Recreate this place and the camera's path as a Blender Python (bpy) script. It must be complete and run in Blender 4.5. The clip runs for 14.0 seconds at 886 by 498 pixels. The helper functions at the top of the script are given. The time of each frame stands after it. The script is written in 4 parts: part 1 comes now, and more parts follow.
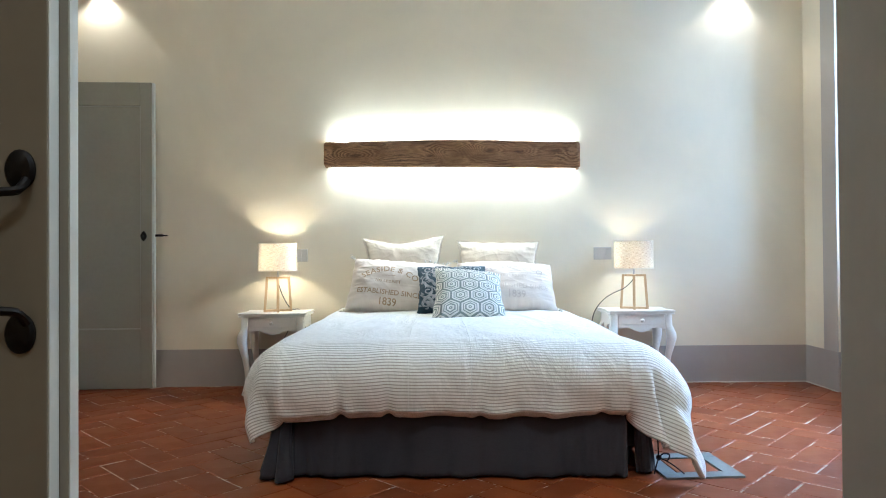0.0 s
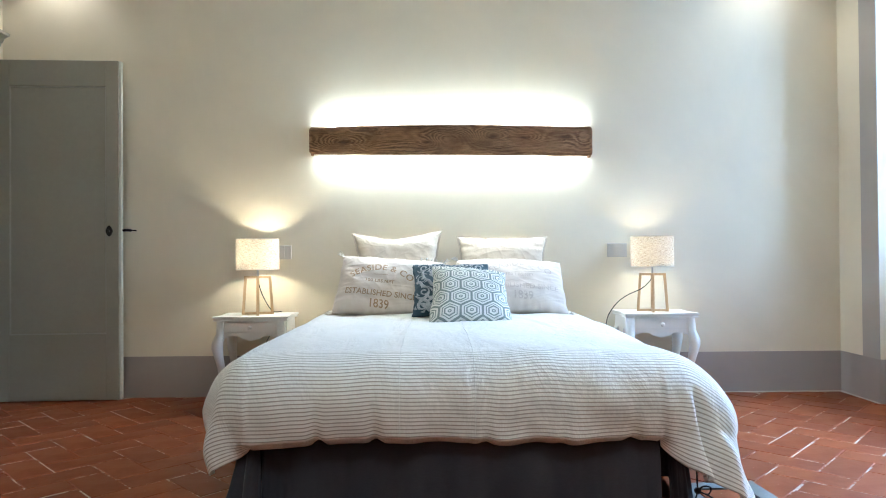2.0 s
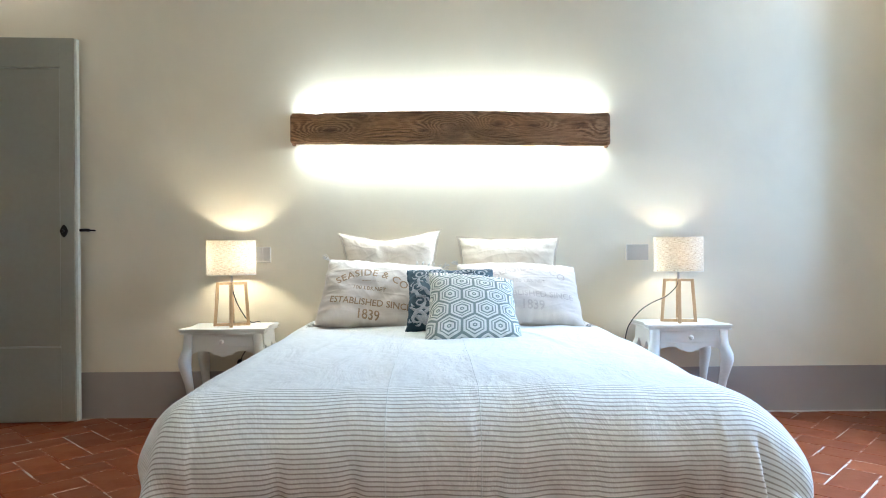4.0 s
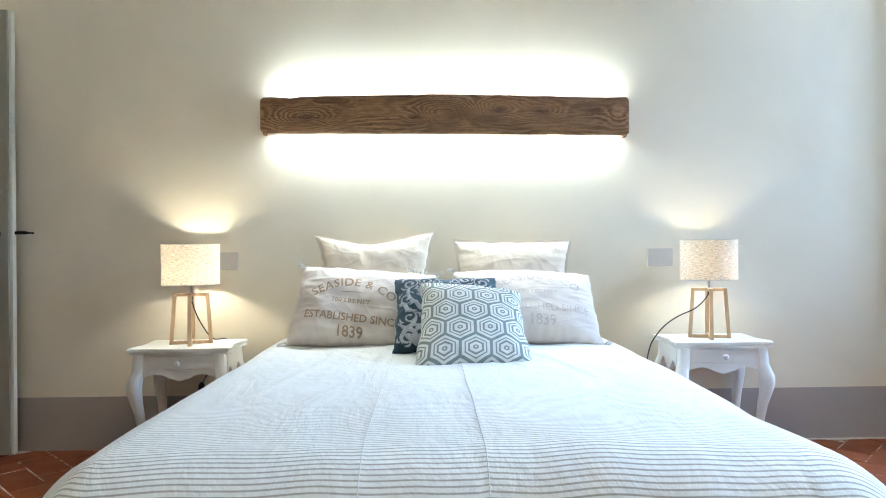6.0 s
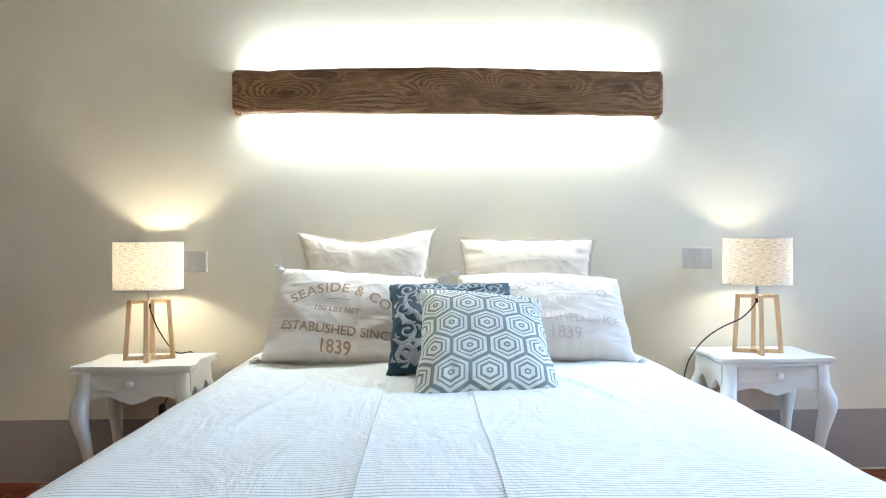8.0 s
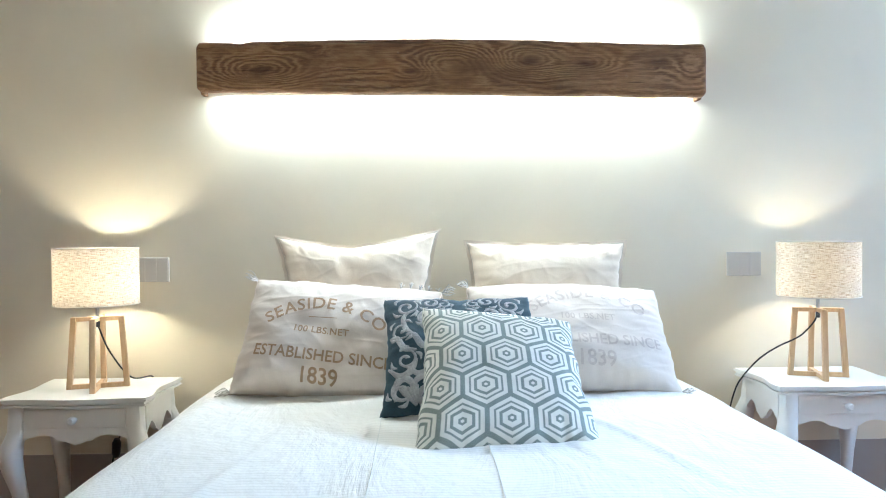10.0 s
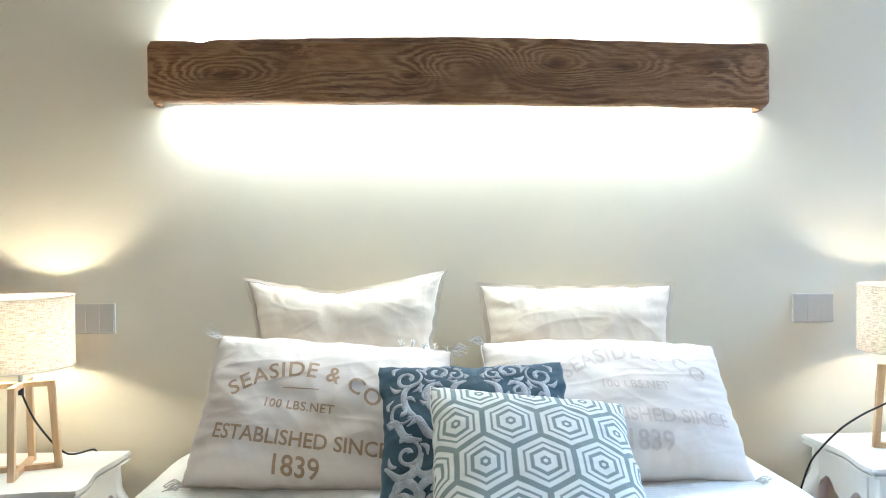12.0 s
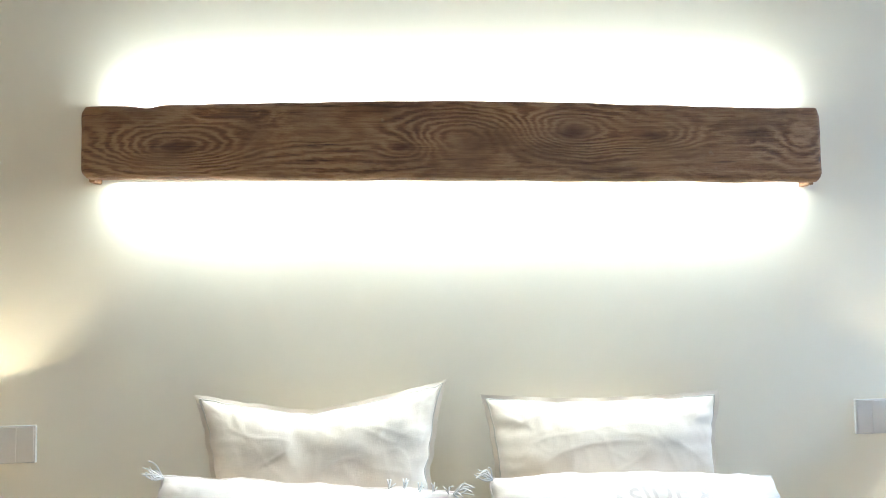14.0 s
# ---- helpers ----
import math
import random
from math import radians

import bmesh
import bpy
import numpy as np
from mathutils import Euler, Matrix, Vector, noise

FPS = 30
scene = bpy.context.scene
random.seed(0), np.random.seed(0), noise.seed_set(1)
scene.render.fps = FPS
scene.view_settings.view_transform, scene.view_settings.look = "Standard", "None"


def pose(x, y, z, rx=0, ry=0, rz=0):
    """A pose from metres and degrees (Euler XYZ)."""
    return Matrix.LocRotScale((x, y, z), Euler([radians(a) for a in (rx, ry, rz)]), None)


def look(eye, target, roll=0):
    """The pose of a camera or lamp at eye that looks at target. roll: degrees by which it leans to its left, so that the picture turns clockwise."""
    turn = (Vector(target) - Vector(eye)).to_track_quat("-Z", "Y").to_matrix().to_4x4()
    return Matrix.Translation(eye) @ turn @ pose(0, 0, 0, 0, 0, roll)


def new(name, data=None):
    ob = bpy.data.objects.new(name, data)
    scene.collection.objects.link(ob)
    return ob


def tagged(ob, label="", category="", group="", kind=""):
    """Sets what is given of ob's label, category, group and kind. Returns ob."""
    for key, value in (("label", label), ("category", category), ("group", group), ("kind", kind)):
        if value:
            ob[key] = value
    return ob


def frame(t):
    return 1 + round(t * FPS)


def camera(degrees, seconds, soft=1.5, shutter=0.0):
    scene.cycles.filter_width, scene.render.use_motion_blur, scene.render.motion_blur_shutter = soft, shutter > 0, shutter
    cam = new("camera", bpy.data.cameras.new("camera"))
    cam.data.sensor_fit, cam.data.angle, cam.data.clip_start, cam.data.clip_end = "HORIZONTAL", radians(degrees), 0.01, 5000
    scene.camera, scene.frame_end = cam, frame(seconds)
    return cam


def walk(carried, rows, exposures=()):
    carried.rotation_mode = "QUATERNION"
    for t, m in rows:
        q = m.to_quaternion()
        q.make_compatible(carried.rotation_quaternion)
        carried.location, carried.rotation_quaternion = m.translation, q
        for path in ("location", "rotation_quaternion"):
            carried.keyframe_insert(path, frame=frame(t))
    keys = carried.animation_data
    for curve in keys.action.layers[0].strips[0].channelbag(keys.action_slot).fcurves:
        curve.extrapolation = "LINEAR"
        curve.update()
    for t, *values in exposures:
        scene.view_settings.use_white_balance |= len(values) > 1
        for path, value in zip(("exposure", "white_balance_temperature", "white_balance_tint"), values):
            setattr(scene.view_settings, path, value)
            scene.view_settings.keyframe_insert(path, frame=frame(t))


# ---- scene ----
cam = camera(67.0, 14.0, soft=1.0)
PATH = [
    (0, (-0.017, 0.246, 0.917), (0.002, 2.246, 0.939), -0.4),
    (0.5, (-0.007, 0.342, 0.92), (0.01, 2.342, 0.94), -0.4),
    (1, (-0.012, 0.464, 0.927), (0.011, 2.463, 0.943), -0.4),
    (1.5, (-0.026, 0.548, 0.892), (0.003, 2.548, 0.92), -0.4),
    (2, (-0.013, 0.697, 0.9), (0.012, 2.697, 0.921), -0.4),
    (2.5, (-0.005, 0.828, 0.929), (0.017, 2.828, 0.934), -0.4),
    (3, (-0.008, 0.949, 0.943), (0.016, 2.948, 0.942), -0.4),
    (5.5, (0.008, 1.556, 0.971), (0.043, 3.556, 0.975), -0.5),
    (6, (0.004, 1.69, 0.975), (0.049, 3.689, 0.979), -0.5),
    (6.5, (-0.018, 1.801, 0.969), (0.045, 3.8, 0.977), -0.4),
    (7, (-0.026, 1.903, 0.967), (0.042, 3.902, 0.976), -0.4),
    (7.5, (-0.014, 2.037, 0.97), (0.043, 4.036, 0.976), -0.4),
    (10, (-0.032, 2.59, 1.038), (0.037, 4.588, 1.004), -0.5),
    (10.5, (-0.033, 2.712, 1.046), (0.039, 4.711, 1.015), -0.6),
    (11, (-0.028, 2.82, 1.074), (0.04, 4.819, 1.039), -0.6),
    (11.5, (-0.035, 2.919, 1.116), (0.035, 4.917, 1.075), -0.6),
    (12, (-0.055, 3.028, 1.152), (0.031, 5.026, 1.126), -0.6),
    (12.5, (-0.074, 3.097, 1.177), (0.031, 5.094, 1.188), -0.7),
    (13, (-0.069, 3.2, 1.213), (0.041, 5.197, 1.265), -0.8),
    (13.5, (-0.067, 3.297, 1.266), (0.053, 5.292, 1.333), -0.9),
    (14, (-0.071, 3.362, 1.31), (0.065, 5.355, 1.397), -1.0),
]
EXPOSURES = [(0, 0.25, 5520, 8), (7, 0.2, 5500, 8), (14, 0.11, 5540, 8)]
walk(cam, [(t, look(eye, target, roll)) for t, eye, target, roll in PATH], EXPOSURES)

# ---- plan, in metres ----
WEST, EAST, SOUTH, NORTH, CEIL = -2.80, 2.64, 0.95, 5.05, 3.55
NICHE_NEAR, NICHE_FAR, NICHE_DEEP = 3.40, 4.66, 3.06
BED_X = 0.10

# ---- world and lamps ----
world = bpy.data.worlds.new("sky")
scene.world = world
world.use_nodes = True
sky = world.node_tree.nodes.new("ShaderNodeTexSky")
sky.sky_type, sky.sun_disc, sky.sun_elevation, sky.sun_rotation = "NISHITA", False, radians(50), radians(200)
world.node_tree.links.new(sky.outputs[0], world.node_tree.nodes["Background"].inputs[0])
world.node_tree.nodes["Background"].inputs[1].default_value = 0.1


def lamp(name, kind, m, watts, colour, **more):
    data = bpy.data.lights.new(name, kind)
    data.energy, data.color = watts, colour
    for key, value in more.items():
        if key == "size":
            data.shape, data.size, data.size_y = "RECTANGLE", *value
        elif key == "radius":
            data.shadow_soft_size = value
        elif key == "spread":
            data.spread = radians(value)
        elif key == "cone":
            data.spot_size, data.spot_blend = radians(value[0]), value[1]
    ob = new(name, data)
    ob.matrix_world = m
    return ob


LED, WARM, DAY, SPOT = (0.945, 0.99, 0.905), (1.0, 0.84, 0.56), (0.49, 0.70, 1.0), (1.0, 0.89, 0.73)
lamp("led_light_up", "AREA", look((0.1, 5.026, 1.725), (0.1, 5.03, 2.0)), 20, LED, size=(1.68, 0.02))
lamp("led_light_down", "AREA", look((0.1, 5.024, 1.562), (0.1, 5.0, 1.3)), 18, LED, size=(1.68, 0.02))
for x, watts in ((-1.11, 21.0), (1.345, 9.5)):
    lamp("bulb_light", "POINT", pose(x, 4.86, 0.905), watts, WARM, radius=0.025)
# up-and-down wall lamps: two by the bed, two unseen, added over the entrance
SCONCES_AND_FILL = ((-2.40, 4.97, 1), (2.12, 4.97, 1), (-1.35, 1.03, -1), (0.80, 1.03, -1))
# colour of the added entrance pair, fill for the duvet's foot and ceiling
FILL_COOL = (0.90, 0.96, 0.95)
for x, y, side in SCONCES_AND_FILL:
    lamp("sconce_and_fill_down", "SPOT", look((x, y, 2.83), (x, y + 0.02 * side, 2.0)), 9 if side > 0 else 14 if x < 0 else 78, SPOT if side > 0 else FILL_COOL, radius=0.03, cone=(116, 0.6) if side > 0 else (124, 0.8))
    lamp("sconce_and_fill_up", "SPOT", look((x, y, 2.90), (x, y - 0.05 * side, 4.0)), 8 if side > 0 else 66, SPOT if side > 0 else FILL_COOL, radius=0.03, cone=(150, 0.6))
lamp("window_light", "AREA", look((5.5, 4.55, 4.0), (1.2, 3.6, 0.4)), 880, DAY, size=(2.4, 0.9))
# added narrow daylight source outside, shining aslant through the window
lamp("slant_daylight_fill", "AREA", look((6.0, 1.45, 2.3), (2.2, 5.0, 1.5)), 270, DAY, size=(1.2, 2.6))
# unseen overhead lamp, added as weak fill in the corridor
lamp("corridor_fill", "AREA", look((0.0, -0.9, 3.2), (0.0, -0.9, 0)), 10, SPOT, size=(0.5, 0.5))


# ---- materials ----
class Mat:
    def __init__(self, name, rough=0.6, metal=0.0, coords="Object"):
        self.m = bpy.data.materials.new(name)
        self.m.use_nodes = True
        self.t = self.m.node_tree
        self.b = self.t.nodes["Principled BSDF"]
        self.b.inputs["Roughness"].default_value = rough
        self.b.inputs["Metallic"].default_value = metal
        self.c = self.t.nodes.new("ShaderNodeTexCoord").outputs[coords]

    def put(self, value, socket):
        if isinstance(value, bpy.types.NodeSocket):
            self.t.links.new(value, socket)
        else:
            socket.default_value = value

    def math(self, op, a, b=0.0, c=0.0):
        n = self.t.nodes.new("ShaderNodeMath")
        n.operation = op
        for value, socket in zip((a, b, c), n.inputs):
            self.put(value, socket)
        return n.outputs[0]

    def sep(self, v=None):
        n = self.t.nodes.new("ShaderNodeSeparateXYZ")
        self.put(v or self.c, n.inputs[0])
        return n.outputs

    def comb(self, x, y, z):
        n = self.t.nodes.new("ShaderNodeCombineXYZ")
        for value, socket in zip((x, y, z), n.inputs):
            self.put(value, socket)
        return n.outputs[0]

    def scaled(self, sx, sy, sz, v=None):
        n = self.t.nodes.new("ShaderNodeMapping")
        self.put(v or self.c, n.inputs["Vector"])
        n.inputs["Scale"].default_value = (sx, sy, sz)
        return n.outputs[0]

    def noise(self, scale, detail=4, rough=0.55, v=None, distort=0.0):
        n = self.t.nodes.new("ShaderNodeTexNoise")
        self.put(v or self.c, n.inputs["Vector"])
        n.inputs["Scale"].default_value, n.inputs["Detail"].default_value = scale, detail
        n.inputs["Roughness"].default_value, n.inputs["Distortion"].default_value = rough, distort
        return n.outputs["Fac"]

    def ramp(self, f, stops):
        n = self.t.nodes.new("ShaderNodeValToRGB")
        self.put(f, n.inputs[0])
        e = n.color_ramp.elements
        while len(e) < len(stops):
            e.new(0.5)
        for el, (p, c) in zip(e, stops):
            el.position = p
            el.color = (*c, 1) if len(c) == 3 else c
        return n.outputs[0]

    def step(self, f, lo, hi):
        n = self.t.nodes.new("ShaderNodeMapRange")
        n.interpolation_type = "SMOOTHSTEP"
        self.put(f, n.inputs[0])
        self.put(lo, n.inputs[1])
        self.put(hi, n.inputs[2])
        return n.outputs[0]

    def mix(self, f, a, b, how="MIX"):
        n = self.t.nodes.new("ShaderNodeMix")
        n.data_type, n.blend_type = "RGBA", how
        self.put(f, n.inputs[0])
        self.put(a if isinstance(a, bpy.types.NodeSocket) else (*a, 1), n.inputs[6])
        self.put(b if isinstance(b, bpy.types.NodeSocket) else (*b, 1), n.inputs[7])
        return n.outputs[2]

    def random(self):
        return self.t.nodes.new("ShaderNodeObjectInfo").outputs["Random"]

    def island(self):
        return self.t.nodes.new("ShaderNodeNewGeometry").outputs["Random Per Island"]

    def colour(self, c):
        self.put(c if isinstance(c, bpy.types.NodeSocket) else (*c, 1), self.b.inputs["Base Color"])
        return self

    def rough(self, r):
        self.put(r, self.b.inputs["Roughness"])
        return self

    def bump(self, h, strength=0.2, distance=0.01):
        n = self.t.nodes.new("ShaderNodeBump")
        self.put(h, n.inputs["Height"])
        n.inputs["Strength"].default_value, n.inputs["Distance"].default_value = strength, distance
        self.t.links.new(n.outputs[0], self.b.inputs["Normal"])
        return self


def paint(name, colour, rough=0.5, vary=0.12, big=1.5, fine=60, bump=0.1, metal=0.0, distance=0.004):
    k = Mat(name, rough, metal)
    dark = tuple(c * (1 - vary) for c in colour)
    light = tuple(min(1, c * (1 + vary)) for c in colour)
    a = k.noise(big, 5, 0.6)
    b = k.noise(fine, 3)
    f = k.math("MULTIPLY_ADD", b, 0.35, k.math("MULTIPLY", a, 0.65))
    k.colour(k.ramp(f, [(0.3, dark), (0.7, light)])).bump(f, bump, distance)
    k.rough(k.math("MULTIPLY_ADD", a, 0.2, rough - 0.1))
    return k.m


def plaster(name, colour):
    k = Mat(name, 0.85)
    a, b, c = k.noise(0.9, 4, 0.6, distort=0.6), k.noise(7, 5, 0.6), k.noise(90, 3)
    low = tuple(v * 0.90 for v in colour)
    k.colour(k.mix(k.math("MULTIPLY", b, 0.25), k.ramp(a, [(0.35, low), (0.65, colour)]), tuple(v * 0.86 for v in colour)))
    h = k.math("MULTIPLY_ADD", c, 0.012, k.math("MULTIPLY_ADD", a, 1.0, k.math("MULTIPLY", b, 0.10)))
    return k.bump(h, 0.25, 0.02).m


def linen(name, colour, vary=0.1, coords="UV", weave=700, sheen=0.2, wrinkle=0.35):
    k = Mat(name, 0.9, coords=coords)
    w1 = k.noise(1.0, 2, v=k.scaled(weave, weave / 14, weave))
    w2 = k.noise(1.0, 2, v=k.scaled(weave / 14, weave, weave))
    w = k.math("ADD", w1, w2)
    big = k.noise(9, 4)
    dark = tuple(c * (1 - vary) for c in colour)
    k.colour(k.mix(k.math("MULTIPLY", big, 0.5), k.ramp(k.math("MULTIPLY", w, 0.5), [(0.35, dark), (0.65, colour)]), dark))
    k.bump(k.math("MULTIPLY_ADD", w, 0.08, k.math("MULTIPLY", big, wrinkle)), 0.3, 0.006)
    k.b.inputs["Sheen Weight"].default_value = sheen
    return k.m


WALL = plaster("wall_plaster", (0.87, 0.785, 0.625))
CEILING = plaster("ceiling_plaster", (0.80, 0.78, 0.73))
DADO = plaster("dado_paint", (0.42, 0.365, 0.335))
BORDER = plaster("border_paint", (0.50, 0.455, 0.41))
MORTAR = paint("mortar_line", (0.62, 0.58, 0.53), 0.9, 0.2, 8)
DOOR_PAINT = paint("door_paint", (0.335, 0.32, 0.265), 0.45, 0.06, 2, 40, 0.05)
# paler than the door: room light on the leaf edges put into the colour
DOOR_EDGE_LIT = paint("lit_door_edge", (0.72, 0.74, 0.69), 0.45, 0.05, 2, 40, 0.05)
FRAME_PAINT = paint("frame_paint", (0.40, 0.38, 0.33), 0.45, 0.06, 2, 40, 0.05)
IRON = paint("black_iron", (0.018, 0.016, 0.015), 0.45, 0.3, 20, 150, 0.2, 0.6)
WHITE_WOOD = paint("white_lacquer", (0.80, 0.78, 0.73), 0.38, 0.03, 6, 60, 0.06)
PLASTIC = paint("plate_plastic", (0.58, 0.54, 0.49), 0.4, 0.03, 10, 200, 0.02)
PLATE_EDGE = paint("plate_edge", (0.75, 0.73, 0.70), 0.35, 0.03, 10, 200, 0.02)
BLACK_RUBBER = paint("black_cable", (0.015, 0.015, 0.016), 0.5, 0.1)
CHROME = paint("satin_steel", (0.55, 0.54, 0.52), 0.3, 0.05, 10, 100, 0.02, 1.0)
SLATE = paint("grey_stone", (0.17, 0.18, 0.17), 0.7, 0.2, 12, 120, 0.2)
GAP = paint("dark_gap", (0.02, 0.016, 0.014), 0.9, 0.2)
SKIRT = linen("charcoal_cloth", (0.034, 0.031, 0.038), 0.3, "Object", 500, 0.1)
MATTRESS = linen("mattress_ticking", (0.7, 0.68, 0.64), 0.1, "Object")
CREAM = linen("cream_linen", (0.74, 0.635, 0.505), 0.09)
SACK = linen("flour_sack_cotton", (0.76, 0.67, 0.59), 0.07)
PIPING = linen("pale_piping", (0.62, 0.56, 0.47), 0.1)
FRINGE = linen("thread_fringe", (0.74, 0.71, 0.66), 0.1, "Object")
SEAM = linen("seam_thread", (0.78, 0.77, 0.73), 0.05, "Object")
HEM = linen("pale_hem", (0.60, 0.60, 0.54), 0.08, "Object")
INK = paint("stencil_ink", (0.40, 0.27, 0.17), 0.9, 0.3, 30, 300, 0.05)
INK_FADED = paint("faded_stencil_ink", (0.60, 0.51, 0.45), 0.9, 0.15, 30, 300, 0.05)
SILVER = paint("silver_chenille", (0.34, 0.35, 0.37), 0.85, 0.45, 30, 300, 0.6)


def pale_wood():
    k = Mat("pale_beech", 0.5)
    g = k.noise(1.0, 4, 0.6, v=k.scaled(60, 60, 5))
    k.colour(k.ramp(g, [(0.3, (0.56, 0.36, 0.19)), (0.7, (0.70, 0.50, 0.30))])).bump(g, 0.1, 0.002)
    return k.m


def terracotta(per):
    k = Mat("terracotta_" + per, 0.5)
    r = k.random() if per == "piece" else k.island()
    a, b, c = k.noise(5, 5, 0.65), k.noise(38, 4, 0.6), k.noise(2.2, 3)
    base = k.ramp(r, [(0.0, (0.155, 0.036, 0.011)), (0.35, (0.21, 0.050, 0.014)), (0.7, (0.25, 0.062, 0.017)), (1.0, (0.175, 0.039, 0.011))])
    worn = k.mix(k.math("MULTIPLY", k.step(a, 0.45, 0.72), 0.65), base, (0.16, 0.036, 0.011))
    dusty = k.mix(k.math("MULTIPLY", k.step(b, 0.62, 0.8), 0.20), worn, (0.36, 0.14, 0.06))
    speck = k.step(k.noise(55, 3, 0.5), 0.70, 0.74)
    dusty = k.mix(k.math("MULTIPLY", speck, 0.6), dusty, (0.50, 0.36, 0.28))
    k.colour(k.mix(k.math("MULTIPLY", c, 0.25), dusty, (0.24, 0.058, 0.015)))
    k.rough(k.math("MULTIPLY_ADD", a, 0.35, 0.30))
    k.b.inputs["Specular IOR Level"].default_value = 0.25
    return k.bump(k.math("MULTIPLY_ADD", b, 0.4, a), 0.25, 0.005).m


def grout():
    k = Mat("grout", 0.95)
    a, b = k.noise(4.5, 4, 0.7), k.noise(40, 3)
    f = k.math("MULTIPLY_ADD", b, 0.25, k.math("MULTIPLY_ADD", k.noise(0.8, 3), 0.35, k.math("MULTIPLY", a, 0.45)))
    return k.colour(k.ramp(f, [(0.48, (0.19, 0.042, 0.013)), (0.535, (0.26, 0.10, 0.05)), (0.575, (0.52, 0.45, 0.40))])).bump(b, 0.3).m


def old_beam():
    k = Mat("old_chestnut", 0.72)
    x, y, z = k.sep()
    warp = k.math("MULTIPLY_ADD", k.noise(1.0, 4, 0.7, v=k.scaled(14, 20, 60)), 0.35, k.noise(1.0, 5, 0.6, v=k.scaled(4, 9, 16), distort=0.5))
    field, core = k.math("MULTIPLY_ADD", warp, 2.7, k.math("MULTIPLY", z, 24.0)), 0.0
    # knots: centre x and z, half length, half height, swirl
    for kx, kz, sx, sz, amp in ((-0.585, 1.630, 0.13, 0.040, 6.0), (0.36, 1.662, 0.11, 0.045, 6.0), (0.09, 1.655, 0.15, 0.045, -3.8),
                                (-0.24, 1.66, 0.13, 0.03, 2.2), (0.57, 1.655, 0.09, 0.032, 4.0), (0.95, 1.63, 0.05, 0.05, 1.6), (-0.05, 1.63, 0.06, 0.03, 3.0)):
        dx = k.math("DIVIDE", k.math("SUBTRACT", x, kx), sx)
        dz = k.math("DIVIDE", k.math("SUBTRACT", z, kz), sz)
        r2 = k.math("ADD", k.math("MULTIPLY", dx, dx), k.math("MULTIPLY", dz, dz))
        field = k.math("MULTIPLY_ADD", k.math("POWER", 2.718, k.math("MULTIPLY", r2, -0.7)), amp, field)
        if amp > 2.5:
            core = k.math("MAXIMUM", core, k.math("POWER", 2.718, k.math("MULTIPLY", r2, -7.0)))
    patch = k.step(k.noise(1.0, 3, 0.5, v=k.scaled(5, 5, 12)), 0.35, 0.65)
    wave = k.math("MULTIPLY_ADD", k.math("SINE", k.math("MULTIPLY", field, 8.0)), 0.5, 0.5)
    ring = k.math("MULTIPLY_ADD", k.math("SUBTRACT", wave, 0.55), k.math("MULTIPLY_ADD", patch, 0.85, 0.25), 0.55)
    fine = k.noise(1.0, 6, 0.75, v=k.scaled(7, 60, 170), distort=1.2)
    stain = k.noise(1.0, 4, 0.6, v=k.scaled(3.5, 8, 9))
    crack = k.step(k.noise(1.0, 4, 0.6, v=k.scaled(3, 20, 90)), 0.66, 0.72)
    grain = k.math("MULTIPLY_ADD", fine, 0.74, k.math("MULTIPLY", k.math("POWER", k.math("MAXIMUM", ring, 0.0), 1.3), 0.27))
    c = k.ramp(grain, [(0.24, (0.050, 0.022, 0.010)), (0.42, (0.215, 0.105, 0.044)), (0.66, (0.38, 0.21, 0.098))])
    c = k.mix(k.math("MULTIPLY", k.step(stain, 0.45, 0.7), 0.5), c, (0.085, 0.038, 0.015))
    c = k.mix(k.math("MULTIPLY", crack, 0.7), c, (0.028, 0.012, 0.006))
    c = k.mix(k.math("MULTIPLY", core, 0.75), c, (0.060, 0.022, 0.009))
    worn = k.step(k.noise(24, 5, 0.7), 0.67, 0.76)
    k.colour(k.mix(k.math("MULTIPLY", worn, 0.5), c, (0.36, 0.26, 0.16)))
    h = k.math("SUBTRACT", k.math("MULTIPLY_ADD", ring, 0.5, fine), k.math("MULTIPLY", crack, 0.8))
    return k.bump(h, 0.8, 0.006).m


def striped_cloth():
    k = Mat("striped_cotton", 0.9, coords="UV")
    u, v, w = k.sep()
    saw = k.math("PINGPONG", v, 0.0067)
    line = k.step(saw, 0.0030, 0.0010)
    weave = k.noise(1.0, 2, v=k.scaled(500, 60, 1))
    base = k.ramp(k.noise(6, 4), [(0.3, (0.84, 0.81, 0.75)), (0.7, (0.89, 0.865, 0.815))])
    # stripes thin out towards the head: washed-out light put into the colour
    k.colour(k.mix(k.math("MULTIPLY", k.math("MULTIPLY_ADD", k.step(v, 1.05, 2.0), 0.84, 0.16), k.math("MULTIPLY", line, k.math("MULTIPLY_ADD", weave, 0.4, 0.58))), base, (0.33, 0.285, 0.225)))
    creases = k.noise(1.0, 5, 0.6, v=k.scaled(5, 2.2, 1), distort=0.8)
    k.bump(k.math("MULTIPLY_ADD", k.noise(22, 4), 0.30, creases), 0.65, 0.025)
    k.b.inputs["Sheen Weight"].default_value = 0.2
    return k.m


